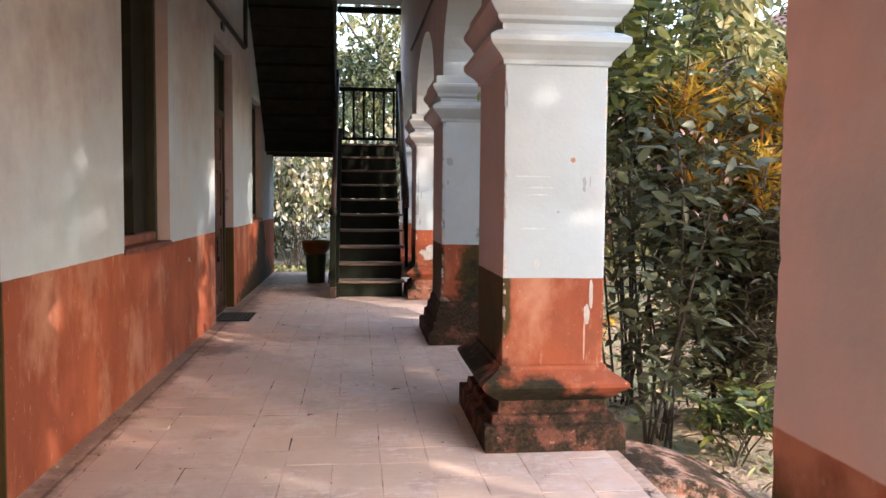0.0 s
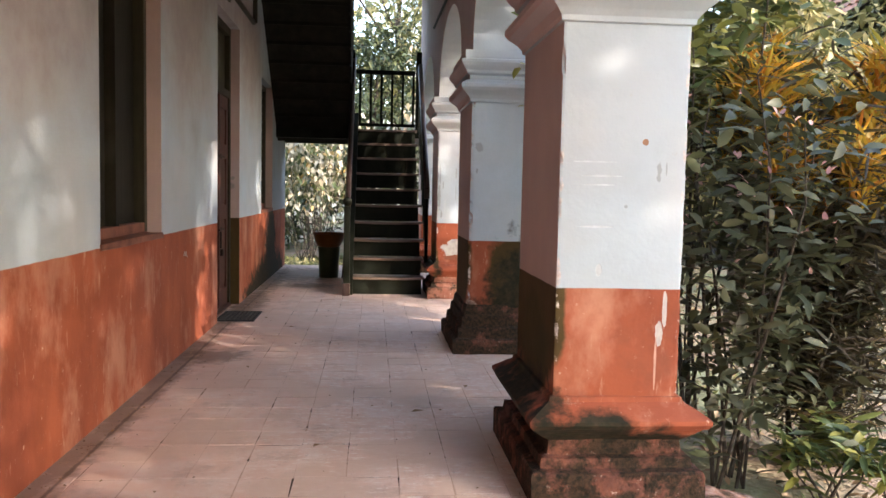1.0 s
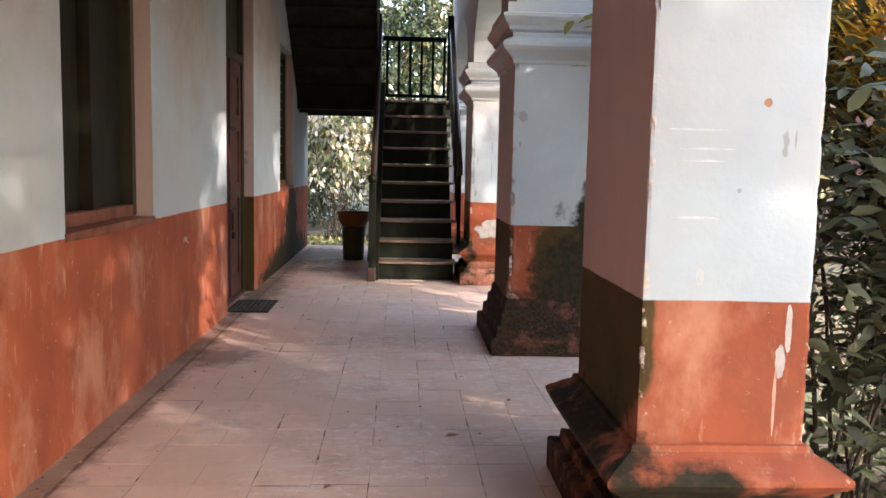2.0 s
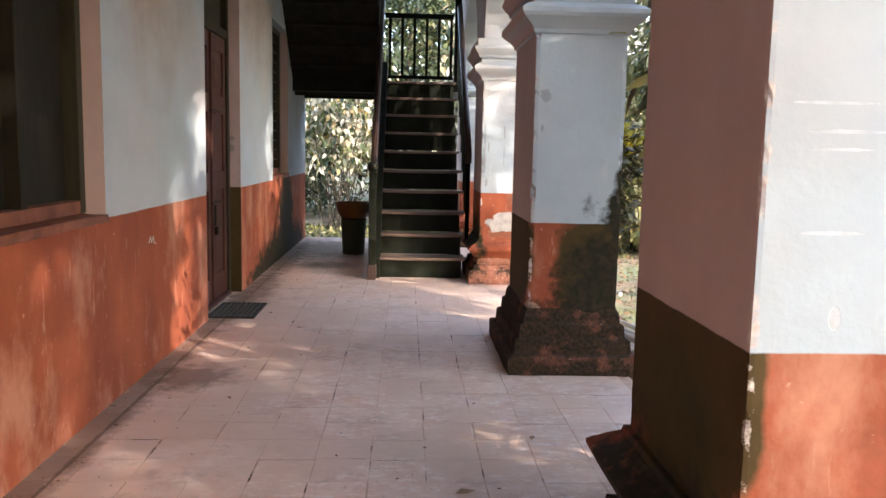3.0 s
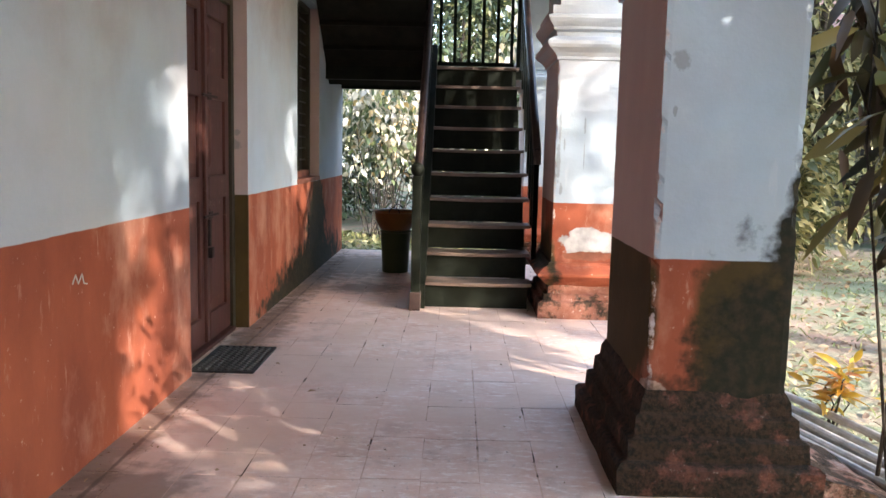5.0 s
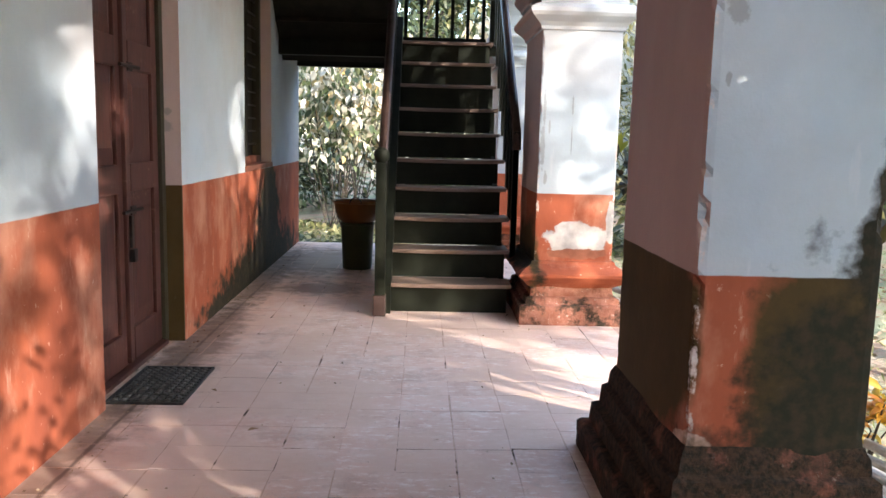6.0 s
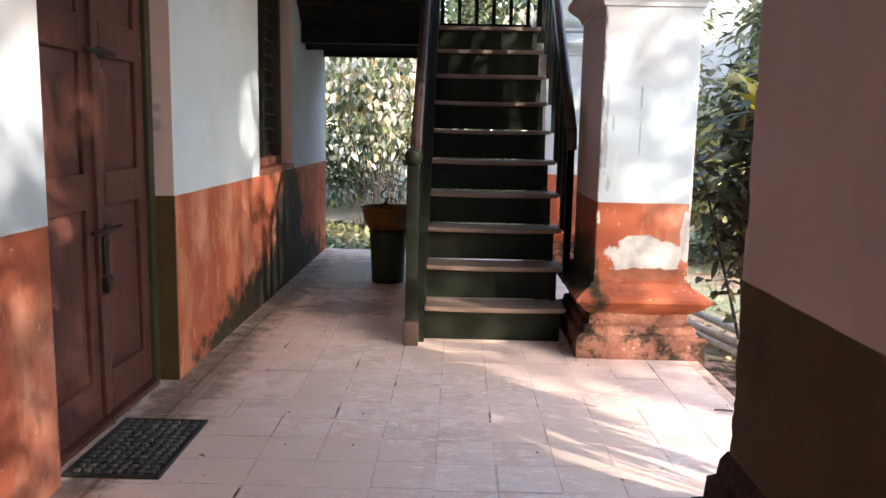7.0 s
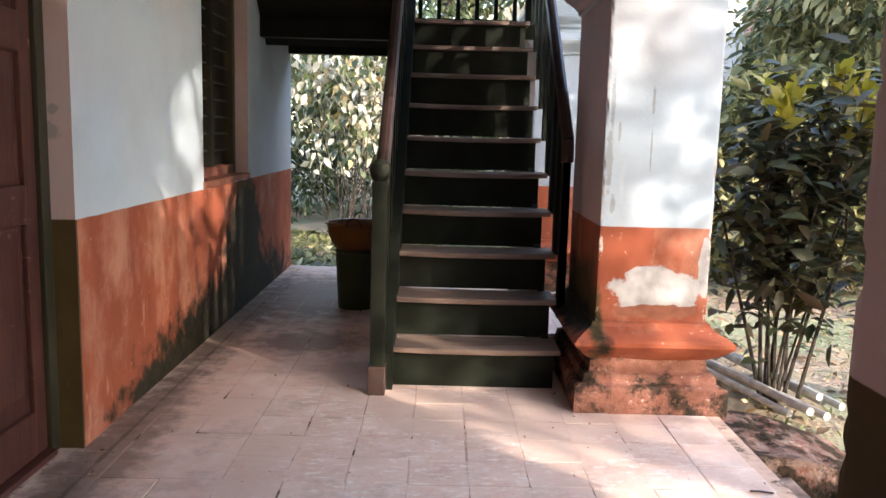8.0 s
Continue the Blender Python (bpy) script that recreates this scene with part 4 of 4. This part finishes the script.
# ---- plants ----
def leaves(name, mat, parent, spots, length, width, droop=0.3, seed=0, label=""):
    """Many leaves in one mesh: each a folded blade with its own turn. spots: (place, outward direction, size)."""
    rng = np.random.default_rng(seed)
    n = len(spots)
    P = np.array([s[0] for s in spots], float)
    D = np.array([s[1] for s in spots], float)
    S = np.array([s[2] for s in spots], float)
    D += rng.normal(0, 0.35, D.shape)
    D[:, 2] -= droop * rng.random(n)
    D /= np.linalg.norm(D, axis=1)[:, None]
    side = np.cross(D, np.array([0, 0, 1.0]) + rng.normal(0, 0.45, D.shape))
    side /= np.linalg.norm(side, axis=1)[:, None] + 1e-6
    nrm = np.cross(side, D)
    L = length * S * rng.uniform(0.7, 1.2, n)
    W = width * S * rng.uniform(0.7, 1.2, n)
    V = np.zeros((n, 8, 3))
    down = np.array([0, 0, 1.0])
    def at(u, w, lift):
        bend = u * u * 0.16
        return P + D * (u * L)[:, None] + side * (w * W)[:, None] + nrm * (lift * W - bend * L)[:, None] - down * (0.08 * u * u * L)[:, None]
    V[:, 0], V[:, 1], V[:, 2], V[:, 3] = P, at(0.28, 0.42, 0.14), at(0.28, -0.42, 0.14), at(0.28, 0, 0)
    V[:, 4], V[:, 5], V[:, 6], V[:, 7] = at(0.64, 0.40, 0.12), at(0.64, -0.40, 0.12), at(0.64, 0, 0), at(1.0, 0, 0)
    faces = []
    for i in range(n):
        o = 8 * i
        faces += [(o, o + 3, o + 1), (o, o + 2, o + 3), (o + 1, o + 3, o + 6, o + 4), (o + 3, o + 2, o + 5, o + 6), (o + 4, o + 6, o + 7), (o + 6, o + 5, o + 7)]
    me = bpy.data.meshes.new(name)
    me.from_pydata(V.reshape(-1, 3).tolist(), [], faces)
    me.materials.append(mat)
    me.shade_smooth()
    ob = new(name, me)
    if parent is not None:
        me.transform(Matrix.Translation(-Vector(parent.location)))
        ob.parent = parent
    return tagged(ob, label)


def stem_tree(parent, base, height, spread, count, radius, rng, mat=M_BARK, lean=0.2, start=0.0):
    """Thin upright stems from one foot; returns their tips and points along them."""
    spots = []
    for i in range(count):
        a = rng.uniform(0, math.tau)
        h = height * rng.uniform(0.65, 1.0)
        r = spread * rng.uniform(0.3, 1.0)
        b = Vector(base) + Vector((rng.uniform(-0.5, 0.5) * spread * 0.35, rng.uniform(-0.5, 0.5) * spread * 0.35, 0))
        tip = b + Vector((math.cos(a) * r, math.sin(a) * r, h))
        mid = b.lerp(tip, 0.5) + Vector((rng.uniform(-0.1, 0.1), rng.uniform(-0.1, 0.1), 0.08 * h))
        pts = [b, b.lerp(mid, 0.5) + Vector((0, 0, 0.02)), mid, mid.lerp(tip, 0.5) + Vector((rng.uniform(-.05, .05), rng.uniform(-.05, .05), 0.03)), tip]
        put("stem", tube(pts, radius * rng.uniform(0.7, 1.2), 6, tip=radius * 0.3), mat, parent, smooth=True)
        spots.append(pts)
    return spots


def along(spots, n, lo, rng, outward, length_bias=1.0, spread=0.05):
    """Leaf places along stems above the share lo."""
    res = []
    for _ in range(n):
        pts = spots[rng.integers(len(spots))]
        u = lo + (1 - lo) * rng.random() ** length_bias
        k = min(int(u * 4), 3)
        p = pts[k].lerp(pts[k + 1], u * 4 - k)
        a = rng.uniform(0, math.tau)
        d = Vector((math.cos(a), math.sin(a), outward))
        q = p + Vector(rng.normal(0, spread, 3).tolist())
        res.append((tuple(q), tuple(d), 1.0))
    return res


def strap_shrub(at, height, spread, stems, n, seed, label, gold=0.25, length=0.20, width=0.028):
    rng = np.random.default_rng(seed)
    sh = empty("croton_shrub", label, "shrub", at)
    sp = stem_tree(sh, at, height, spread, stems, 0.014, rng)
    leaves("foliage", M_LEAF_PURPLE, sh, along(sp, n, 0.10, rng, 0.5, 0.8, 0.14), length, width, 0.5, seed)
    tips = [[p[3], p[3].lerp(p[4], .3), p[3].lerp(p[4], .6), p[4], p[4] + Vector((0, 0, 0.06))] for p in sp]
    leaves("young_leaves", M_LEAF_TIP, sh, along(tips, int(n * gold), 0.3, rng, 1.1, 0.8, 0.05), length * 1.1, width * 1.1, 0.2, seed + 1, "golden orange young leaves")
    return sh


def broad_shrub(at, height, spread, stems, n, seed, label, mat=M_LEAF_BROAD, length=0.16, width=0.07, lo=0.3, flowers=0, gap=0.16, tips=0, droop=0.5):
    rng = np.random.default_rng(seed)
    sh = empty("broadleaf_shrub", label, "shrub", at)
    sp = stem_tree(sh, at, height, spread, stems, 0.011, rng)
    leaves("foliage", mat, sh, along(sp, n, lo, rng, 0.35 if droop < 1 else -0.3, 0.9, gap), length, width, droop, seed)
    if tips:
        ends = [[p[3].lerp(p[4], .5), p[3].lerp(p[4], .7), p[3].lerp(p[4], .85), p[4], p[4] + Vector((0, 0, 0.05))] for p in sp]
        leaves("young_leaves", M_LEAF_YELLOW, sh, along(ends, tips, 0.2, rng, 1.3, 0.8, 0.025), length * 1.1, width * 1.15, 0.1, seed + 4, "upright yellow young leaves")
    if flowers:
        leaves("blossom", M_FLOWER, sh, along(sp, flowers, 0.55, rng, 1.0, 0.8, 0.12), 0.05, 0.03, 0.0, seed + 2, "small pale pink flower heads")["kind"] = "stuff"
    return sh


def tree(at, height, radius, n, seed, label, mat=M_LEAF_FAR, size=0.20, trunk=0.16, low=0.25, clumps=60, name="tree"):
    """A tapered trunk with limbs and a crown of leaf clumps."""
    rng = np.random.default_rng(seed)
    tr = empty(name, label, "tree", at)
    base = Vector(at)
    top = base + Vector((rng.uniform(-.4, .4), rng.uniform(-.4, .4), height * 0.8))
    put("trunk", tube([base, base.lerp(top, 0.35) + Vector((0.1, 0, 0)), base.lerp(top, 0.7), top], trunk, 8, tip=trunk * 0.25), M_BARK, tr, smooth=True)
    spots = []
    for i in range(clumps):
        a, v, q = rng.uniform(0, math.tau), rng.uniform(low, 1.0), rng.random() ** 0.5
        r = radius * q * math.sin(math.pi * min(0.95, 0.15 + 0.8 * (v - low) / (1 - low))) ** 0.6
        c = base + Vector((math.cos(a) * r, math.sin(a) * r, height * v))
        if i < 14:
            b = base.lerp(top, max(0.25, v - 0.2))
            put("limb", tube([b, b.lerp(c, 0.5) + Vector((0, 0, 0.15)), c], trunk * 0.35, 6, tip=0.012), M_BARK, tr, smooth=True)
        m = n // clumps
        g = rng.normal(0, 1, (m, 3)) * radius * np.array([0.16, 0.16, 0.11])
        for k in range(m):
            o = g[k]
            spots.append(((c.x + o[0], c.y + o[1], c.z + o[2]), (o[0] + 0.3 * math.cos(a), o[1] + 0.3 * math.sin(a), o[2] * 0.6 + 0.05), rng.uniform(0.6, 1.25)))
    leaves("crown", mat, tr, spots, size, size * 0.42, 0.5, seed)
    return tr


floor_crumbs()
G = GROUND_Z
strap_shrub((2.40, 5.75, G), 2.35, 0.70, 20, 12000, 11, "tall dark croton shrub with golden orange narrow leaf tips", 0.42, 0.19, 0.021)
broad_shrub((1.72, 5.45, G), 2.1, 0.55, 9, 1500, 12, "flowering green shrub with broad leaves growing beside the pier", M_LEAF_GREY, 0.115, 0.05, 0.15, 90)
broad_shrub((1.90, 6.45, G), 3.5, 0.70, 11, 2600, 13, "sunlit green and yellow leafed shrub", M_LEAF_BROAD, 0.13, 0.055, 0.55)
broad_shrub((1.80, 7.95, G), 2.85, 0.46, 9, 520, 14, "thin young tree with long drooping dark leaves", M_LEAF_LONG, 0.27, 0.070, 0.52, 0, 0.10, 8, 1.2)
broad_shrub((1.88, 11.55, G), 1.85, 0.50, 12, 1500, 15, "dense dark croton bush with yellow leaf tips", M_LEAF_DARK, 0.15, 0.06, 0.32, 0, 0.13, 120)
rngq = np.random.default_rng(5)
for i, (x, y) in enumerate(((2.0, 9.0), (2.3, 8.6), (2.05, 5.0), (2.35, 4.95), (2.2, 5.25))):
    sh = empty("croton_seedling", "low yellow and green croton seedling in the garden", "plant", (x, y, G))
    sp = stem_tree(sh, (x, y, G), 0.42, 0.18, 4, 0.008, rngq)
    leaves("foliage", M_LEAF_TIP if i < 2 else M_LEAF_BROAD, sh, along(sp, 70 if i < 2 else 150, 0.5, rngq, 0.4, 0.8, 0.03), 0.14, 0.04, 0.3, 60 + i)

# trees round the garden
TREES = [(-3.4, 22.0, 4.6, 2.4, 0.06), (-0.4, 22.8, 5.5, 2.8, 0.06), (2.6, 22.5, 8.0, 2.6, 0.2), (-4.5, 22.0, 8.0, 3.5, 0.2), (0.4, 27.0, 12.0, 4.5, 0.2), (4.2, 34.0, 10.0, 4.2, 0.1),
         (7.4, 12.2, 6.0, 1.9, 0.15), (3.6, 15.5, 2.2, 1.1, 0.1), (11.5, 14.0, 9.0, 3.0, 0.15),
         (7.2, 19.5, 5.4, 1.7, 0.1), (4.6, 16.2, 5.0, 1.4, 0.1), (4.0, 10.3, 5.2, 0.9, 0.3)]
for i, (x, y, h, r, low) in enumerate(TREES):
    tree((x, y, G), h, r, 9000 if abs(x) < 5 and y > 15 else 4500, 100 + i, "leafy green garden tree with sunlit yellow-green crown", M_LEAF_DEEP if i < 2 else M_LEAF_FAR, 0.19 if y > 15 else 0.22, 0.14, low, 90)

broad_shrub((-1.35, 18.2, G), 3.3, 1.5, 24, 3400, 21, "tall shrub behind the house, sun highlights painted into its broad pale leaves", M_LEAF_PALE, 0.145, 0.085, 0.44, 0, 0.22, 0, 1.2)
broad_shrub((1.3, 19.3, G), 4.6, 1.2, 14, 1300, 22, "tall shrub behind the house, sun highlights painted into its broad pale leaves", M_LEAF_PALE, 0.19, 0.11, 0.40, 0, 0.22, 0, 1.2)

# three tall unseen trees added between the sun and the verandah to shade it; gaps in their crowns are set where sun
# patches should fall: (y, z, half width, half height) at x = 7
GAPS = [(0.69, 5.91, 0.22, 0.24), (0.05, 5.42, 0.17, 0.28), (0.08, 4.70, 0.30, 0.32), (0.69, 4.20, 0.26, 0.13), (3.37, 5.78, 0.20, 0.27),
        (3.62, 3.25, 0.42, 0.32), (2.90, 3.49, 0.38, 0.26), (4.95, 3.90, 0.14, 0.22), (1.46, 4.75, 0.42, 0.34)]


def shade_tree(at, y0, y1, z0, z1, n, seed):
    rng = np.random.default_rng(seed)
    tr = empty("tree", "unseen tree with a loose spreading crown, added to shade the verandah", "tree", at)
    base = Vector(at)
    top = base + Vector((0.2, 0.1, z1 - G - 0.6))
    put("trunk", tube([base, base.lerp(top, 0.35) + Vector((0.1, 0, 0)), base.lerp(top, 0.7), top], 0.13, 8, tip=0.03), M_BARK, tr, smooth=True)
    spots = []
    while len(spots) < n:
        y, z, d = rng.uniform(y0, y1), rng.uniform(z0, z1), rng.normal(0, 0.45)
        if any(((y - a) / p) ** 2 + ((z - b) / q) ** 2 < 1 for a, b, p, q in GAPS) or noise.noise((y * 1.6, z * 1.6, seed)) < -0.5:
            continue
        spots.append(((7 + d, y - 0.9325 * d, z + 0.525 * d), (rng.normal(), rng.normal(), 0.1), rng.uniform(0.6, 1.25)))
    for c in [Vector(p[0]) for p in spots if p[0][2] > 6.5][:14]:
        b = base.lerp(top, (c.z - G) / (z1 - G) - 0.1)
        put("limb", tube([b, b.lerp(c, 0.5) + Vector((0, 0, 0.15)), c], 0.03, 6, tip=0.008), M_BARK, tr, smooth=True)
    leaves("crown", M_LEAF_FAR, tr, spots, 0.22, 0.10, 0.4, seed)


shade_tree((7.3, -2.6, G), -5.0, -0.4, 3.0, 7.4, 9500, 140)
shade_tree((7.2, -0.55, G), -0.4, 1.9, 3.0, 7.4, 2700, 141)
shade_tree((7.1, 2.15, G), 1.9, 6.4, 2.6, 7.4, 4700, 142)


def scatter(name, mat, n, x0, x1, y0, y1, length, width, up, seed, label, category):
    rng = np.random.default_rng(seed)
    spots = []
    for _ in range(n):
        x, y = rng.uniform(x0, x1), rng.uniform(y0, y1)
        a = rng.uniform(0, math.tau)
        spots.append(((x, y, G + 0.02 + 0.06 * noise.noise((x * 0.5, y * 0.5, 0))), (math.cos(a), math.sin(a), up), rng.uniform(0.6, 1.3)))
    ob = leaves(name, mat, None, spots, length, width, 0.1, seed)
    tagged(ob, label, category, kind="stuff")


scatter("grass", M_GRASS, 6000, 1.7, 6.5, 3.0, 18.0, 0.09, 0.012, 0.9, 31, "short sparse garden grass", "grass")
scatter("fallen_leaves", M_LITTER, 4500, 1.4, 6.0, 2.0, 17.0, 0.09, 0.04, 0.12, 32, "dry brown fallen leaves on the soil", "leaves")
scatter("undergrowth", M_LEAF_FAR, 5000, -4.5, 3.0, 15.6, 19.0, 0.14, 0.06, 0.7, 33, "low green undergrowth behind the house", "plants")

def far_woods():
    rng = np.random.default_rng(77)
    spots = []
    for i in range(900):
        # the later clumps stand unseen in the east, added to cut horizon light
        a = rng.uniform(-0.75, 0.95) if i < 420 else rng.uniform(0.95, 2.9)
        d = rng.uniform(36, 46)
        c = np.array([math.sin(a) * d, math.cos(a) * d, rng.uniform(-0.3, 8.5 if i < 420 else 9.5)])
        for _ in range(34):
            o = rng.normal(0, 1, 3) * np.array([1.1, 1.1, 0.8])
            spots.append((tuple(c + o), (o[0], o[1] - 0.5, o[2] + 0.2), rng.uniform(0.6, 1.3)))
    tagged(leaves("far_woods", M_LEAF_FAR, None, spots, 0.62, 0.36, 0.5, 78), "dense distant green woods behind the garden, unseen eastern part added to block light", "woods", kind="stuff")


far_woods()

# ---- neighbouring house ----
def build_house():
    h = empty("neighbour_house", "low neighbouring house with weathered clay tile roof", "house", (11, 26, G))
    # the dark wall stands in for the shaded verandah under the eave
    put("wall", box(7.9, 14.4, 17.2, 36.4, G, 3.74), M_DARK, h)
    bm = bmesh.new()
    for i in range(80):
        y0 = 16.8 + i * 0.25
        for x0, z0, x1, z1 in ((7.4, 3.75, 11.2, 6.3), (15.0, 3.75, 11.2, 6.3)):
            m = 8
            for k in range(m):
                u, v = k / m, (k + 1) / m
                lift = 0.05
                a = [(x0 + (x1 - x0) * u, y0, z0 + (z1 - z0) * u + lift), (x0 + (x1 - x0) * u, y0 + 0.17, z0 + (z1 - z0) * u + lift + 0.05), (x0 + (x1 - x0) * u, y0 + 0.25, z0 + (z1 - z0) * u + lift),
                     (x0 + (x1 - x0) * v, y0, z0 + (z1 - z0) * v), (x0 + (x1 - x0) * v, y0 + 0.17, z0 + (z1 - z0) * v + 0.05), (x0 + (x1 - x0) * v, y0 + 0.25, z0 + (z1 - z0) * v)]
                q = [bm.verts.new(c) for c in a]
                bm.faces.new((q[0], q[1], q[4], q[3])), bm.faces.new((q[1], q[2], q[5], q[4]))
    under = bmesh.new()
    for x0, x1 in ((7.42, 11.2), (14.98, 11.2)):
        under.faces.new([under.verts.new(c) for c in ((x0, 16.8, 3.69), (x0, 36.8, 3.69), (x1, 36.8, 6.24), (x1, 16.8, 6.24))])
    put("roof_underside", under, M_FRAME, h)
    put("roof", bm, M_ROOF, h, "weathered clay tile roof")
    put("eave_board", box(7.35, 7.42, 16.8, 36.8, 3.60, 3.76), M_FRAME, h)
    for i in range(6):
        y = 18.6 + i * 2.8
        put("window", box(7.84, 7.92, y, y + 1.9, 0.2, 3.2), M_FRAME, h, "dark slab standing in for an unlit opening")

    put("wing", box(4.6, 6.0, 24.0, 27.0, G, 5.2), M_PIPE, h, "white painted wing wall")


build_house()

# ---- floor tiles ----
PITCH, GAP = 0.2215, 0.0040
tile_shapes = []
for i in range(6):
    bm = box(-PITCH / 2 + GAP / 2, PITCH / 2 - GAP / 2, -PITCH / 2 + GAP / 2, PITCH / 2 - GAP / 2, -0.02, 0.0)
    bmesh.ops.bevel(bm, geom=[e for e in bm.edges if e.verts[0].co.z > -0.01 and e.verts[1].co.z > -0.01], offset=0.0008, segments=1, affect="EDGES")
    for v in bm.verts:
        v.co.x += random.uniform(-0.0025, 0.0025)
        v.co.y += random.uniform(-0.0025, 0.0025)
    tile_shapes.append(mesh_of("floor_tile", bm, M_TILE))


def build_tiles():
    spots = []
    for i in range(-7, 6):
        for j in range(-59, 24):
            x, y = -0.01 + (i + 0.5) * PITCH, 9.01 + (j + 0.5) * PITCH + (0.008 * math.sin(i * 2.4))
            if WALL_X + 0.02 < x < FLOOR_E - 0.05 and y < END_Y - 0.1:
                spots.append((x, y))
    near = [s for s in spots if 6.4 < s[1] < 11.2][:300]
    rest = [s for s in spots if s not in set(near)]
    for x, y in near:
        ob = new("tile", random.choice(tile_shapes))
        ob.parent = floor
        ob.matrix_basis = pose(x + random.uniform(-0.003, 0.003), y + random.uniform(-0.003, 0.003), random.uniform(-0.0010, 0.0008), random.uniform(-0.2, 0.2), random.uniform(-0.2, 0.2), random.uniform(-0.9, 0.9))
    verts, faces = [], []
    for x, y in rest:
        me = random.choice(tile_shapes)
        o = len(verts)
        z = random.uniform(-0.0012, 0.0008)
        turn = random.uniform(-0.015, 0.015)
        x, y = x + random.uniform(-0.003, 0.003), y + random.uniform(-0.003, 0.003)
        verts += [(x + v.co.x - turn * v.co.y, y + v.co.y + turn * v.co.x, z + v.co.z) for v in me.vertices]
        faces += [tuple(o + k for k in p.vertices) for p in me.polygons]
    me = bpy.data.meshes.new("far_tiles")
    me.from_pydata(verts, [], faces)
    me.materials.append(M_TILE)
    ob = tagged(new("far_tiles", me), "dusty clay floor tiles", "", kind="stuff")
    ob.parent = floor


build_tiles()
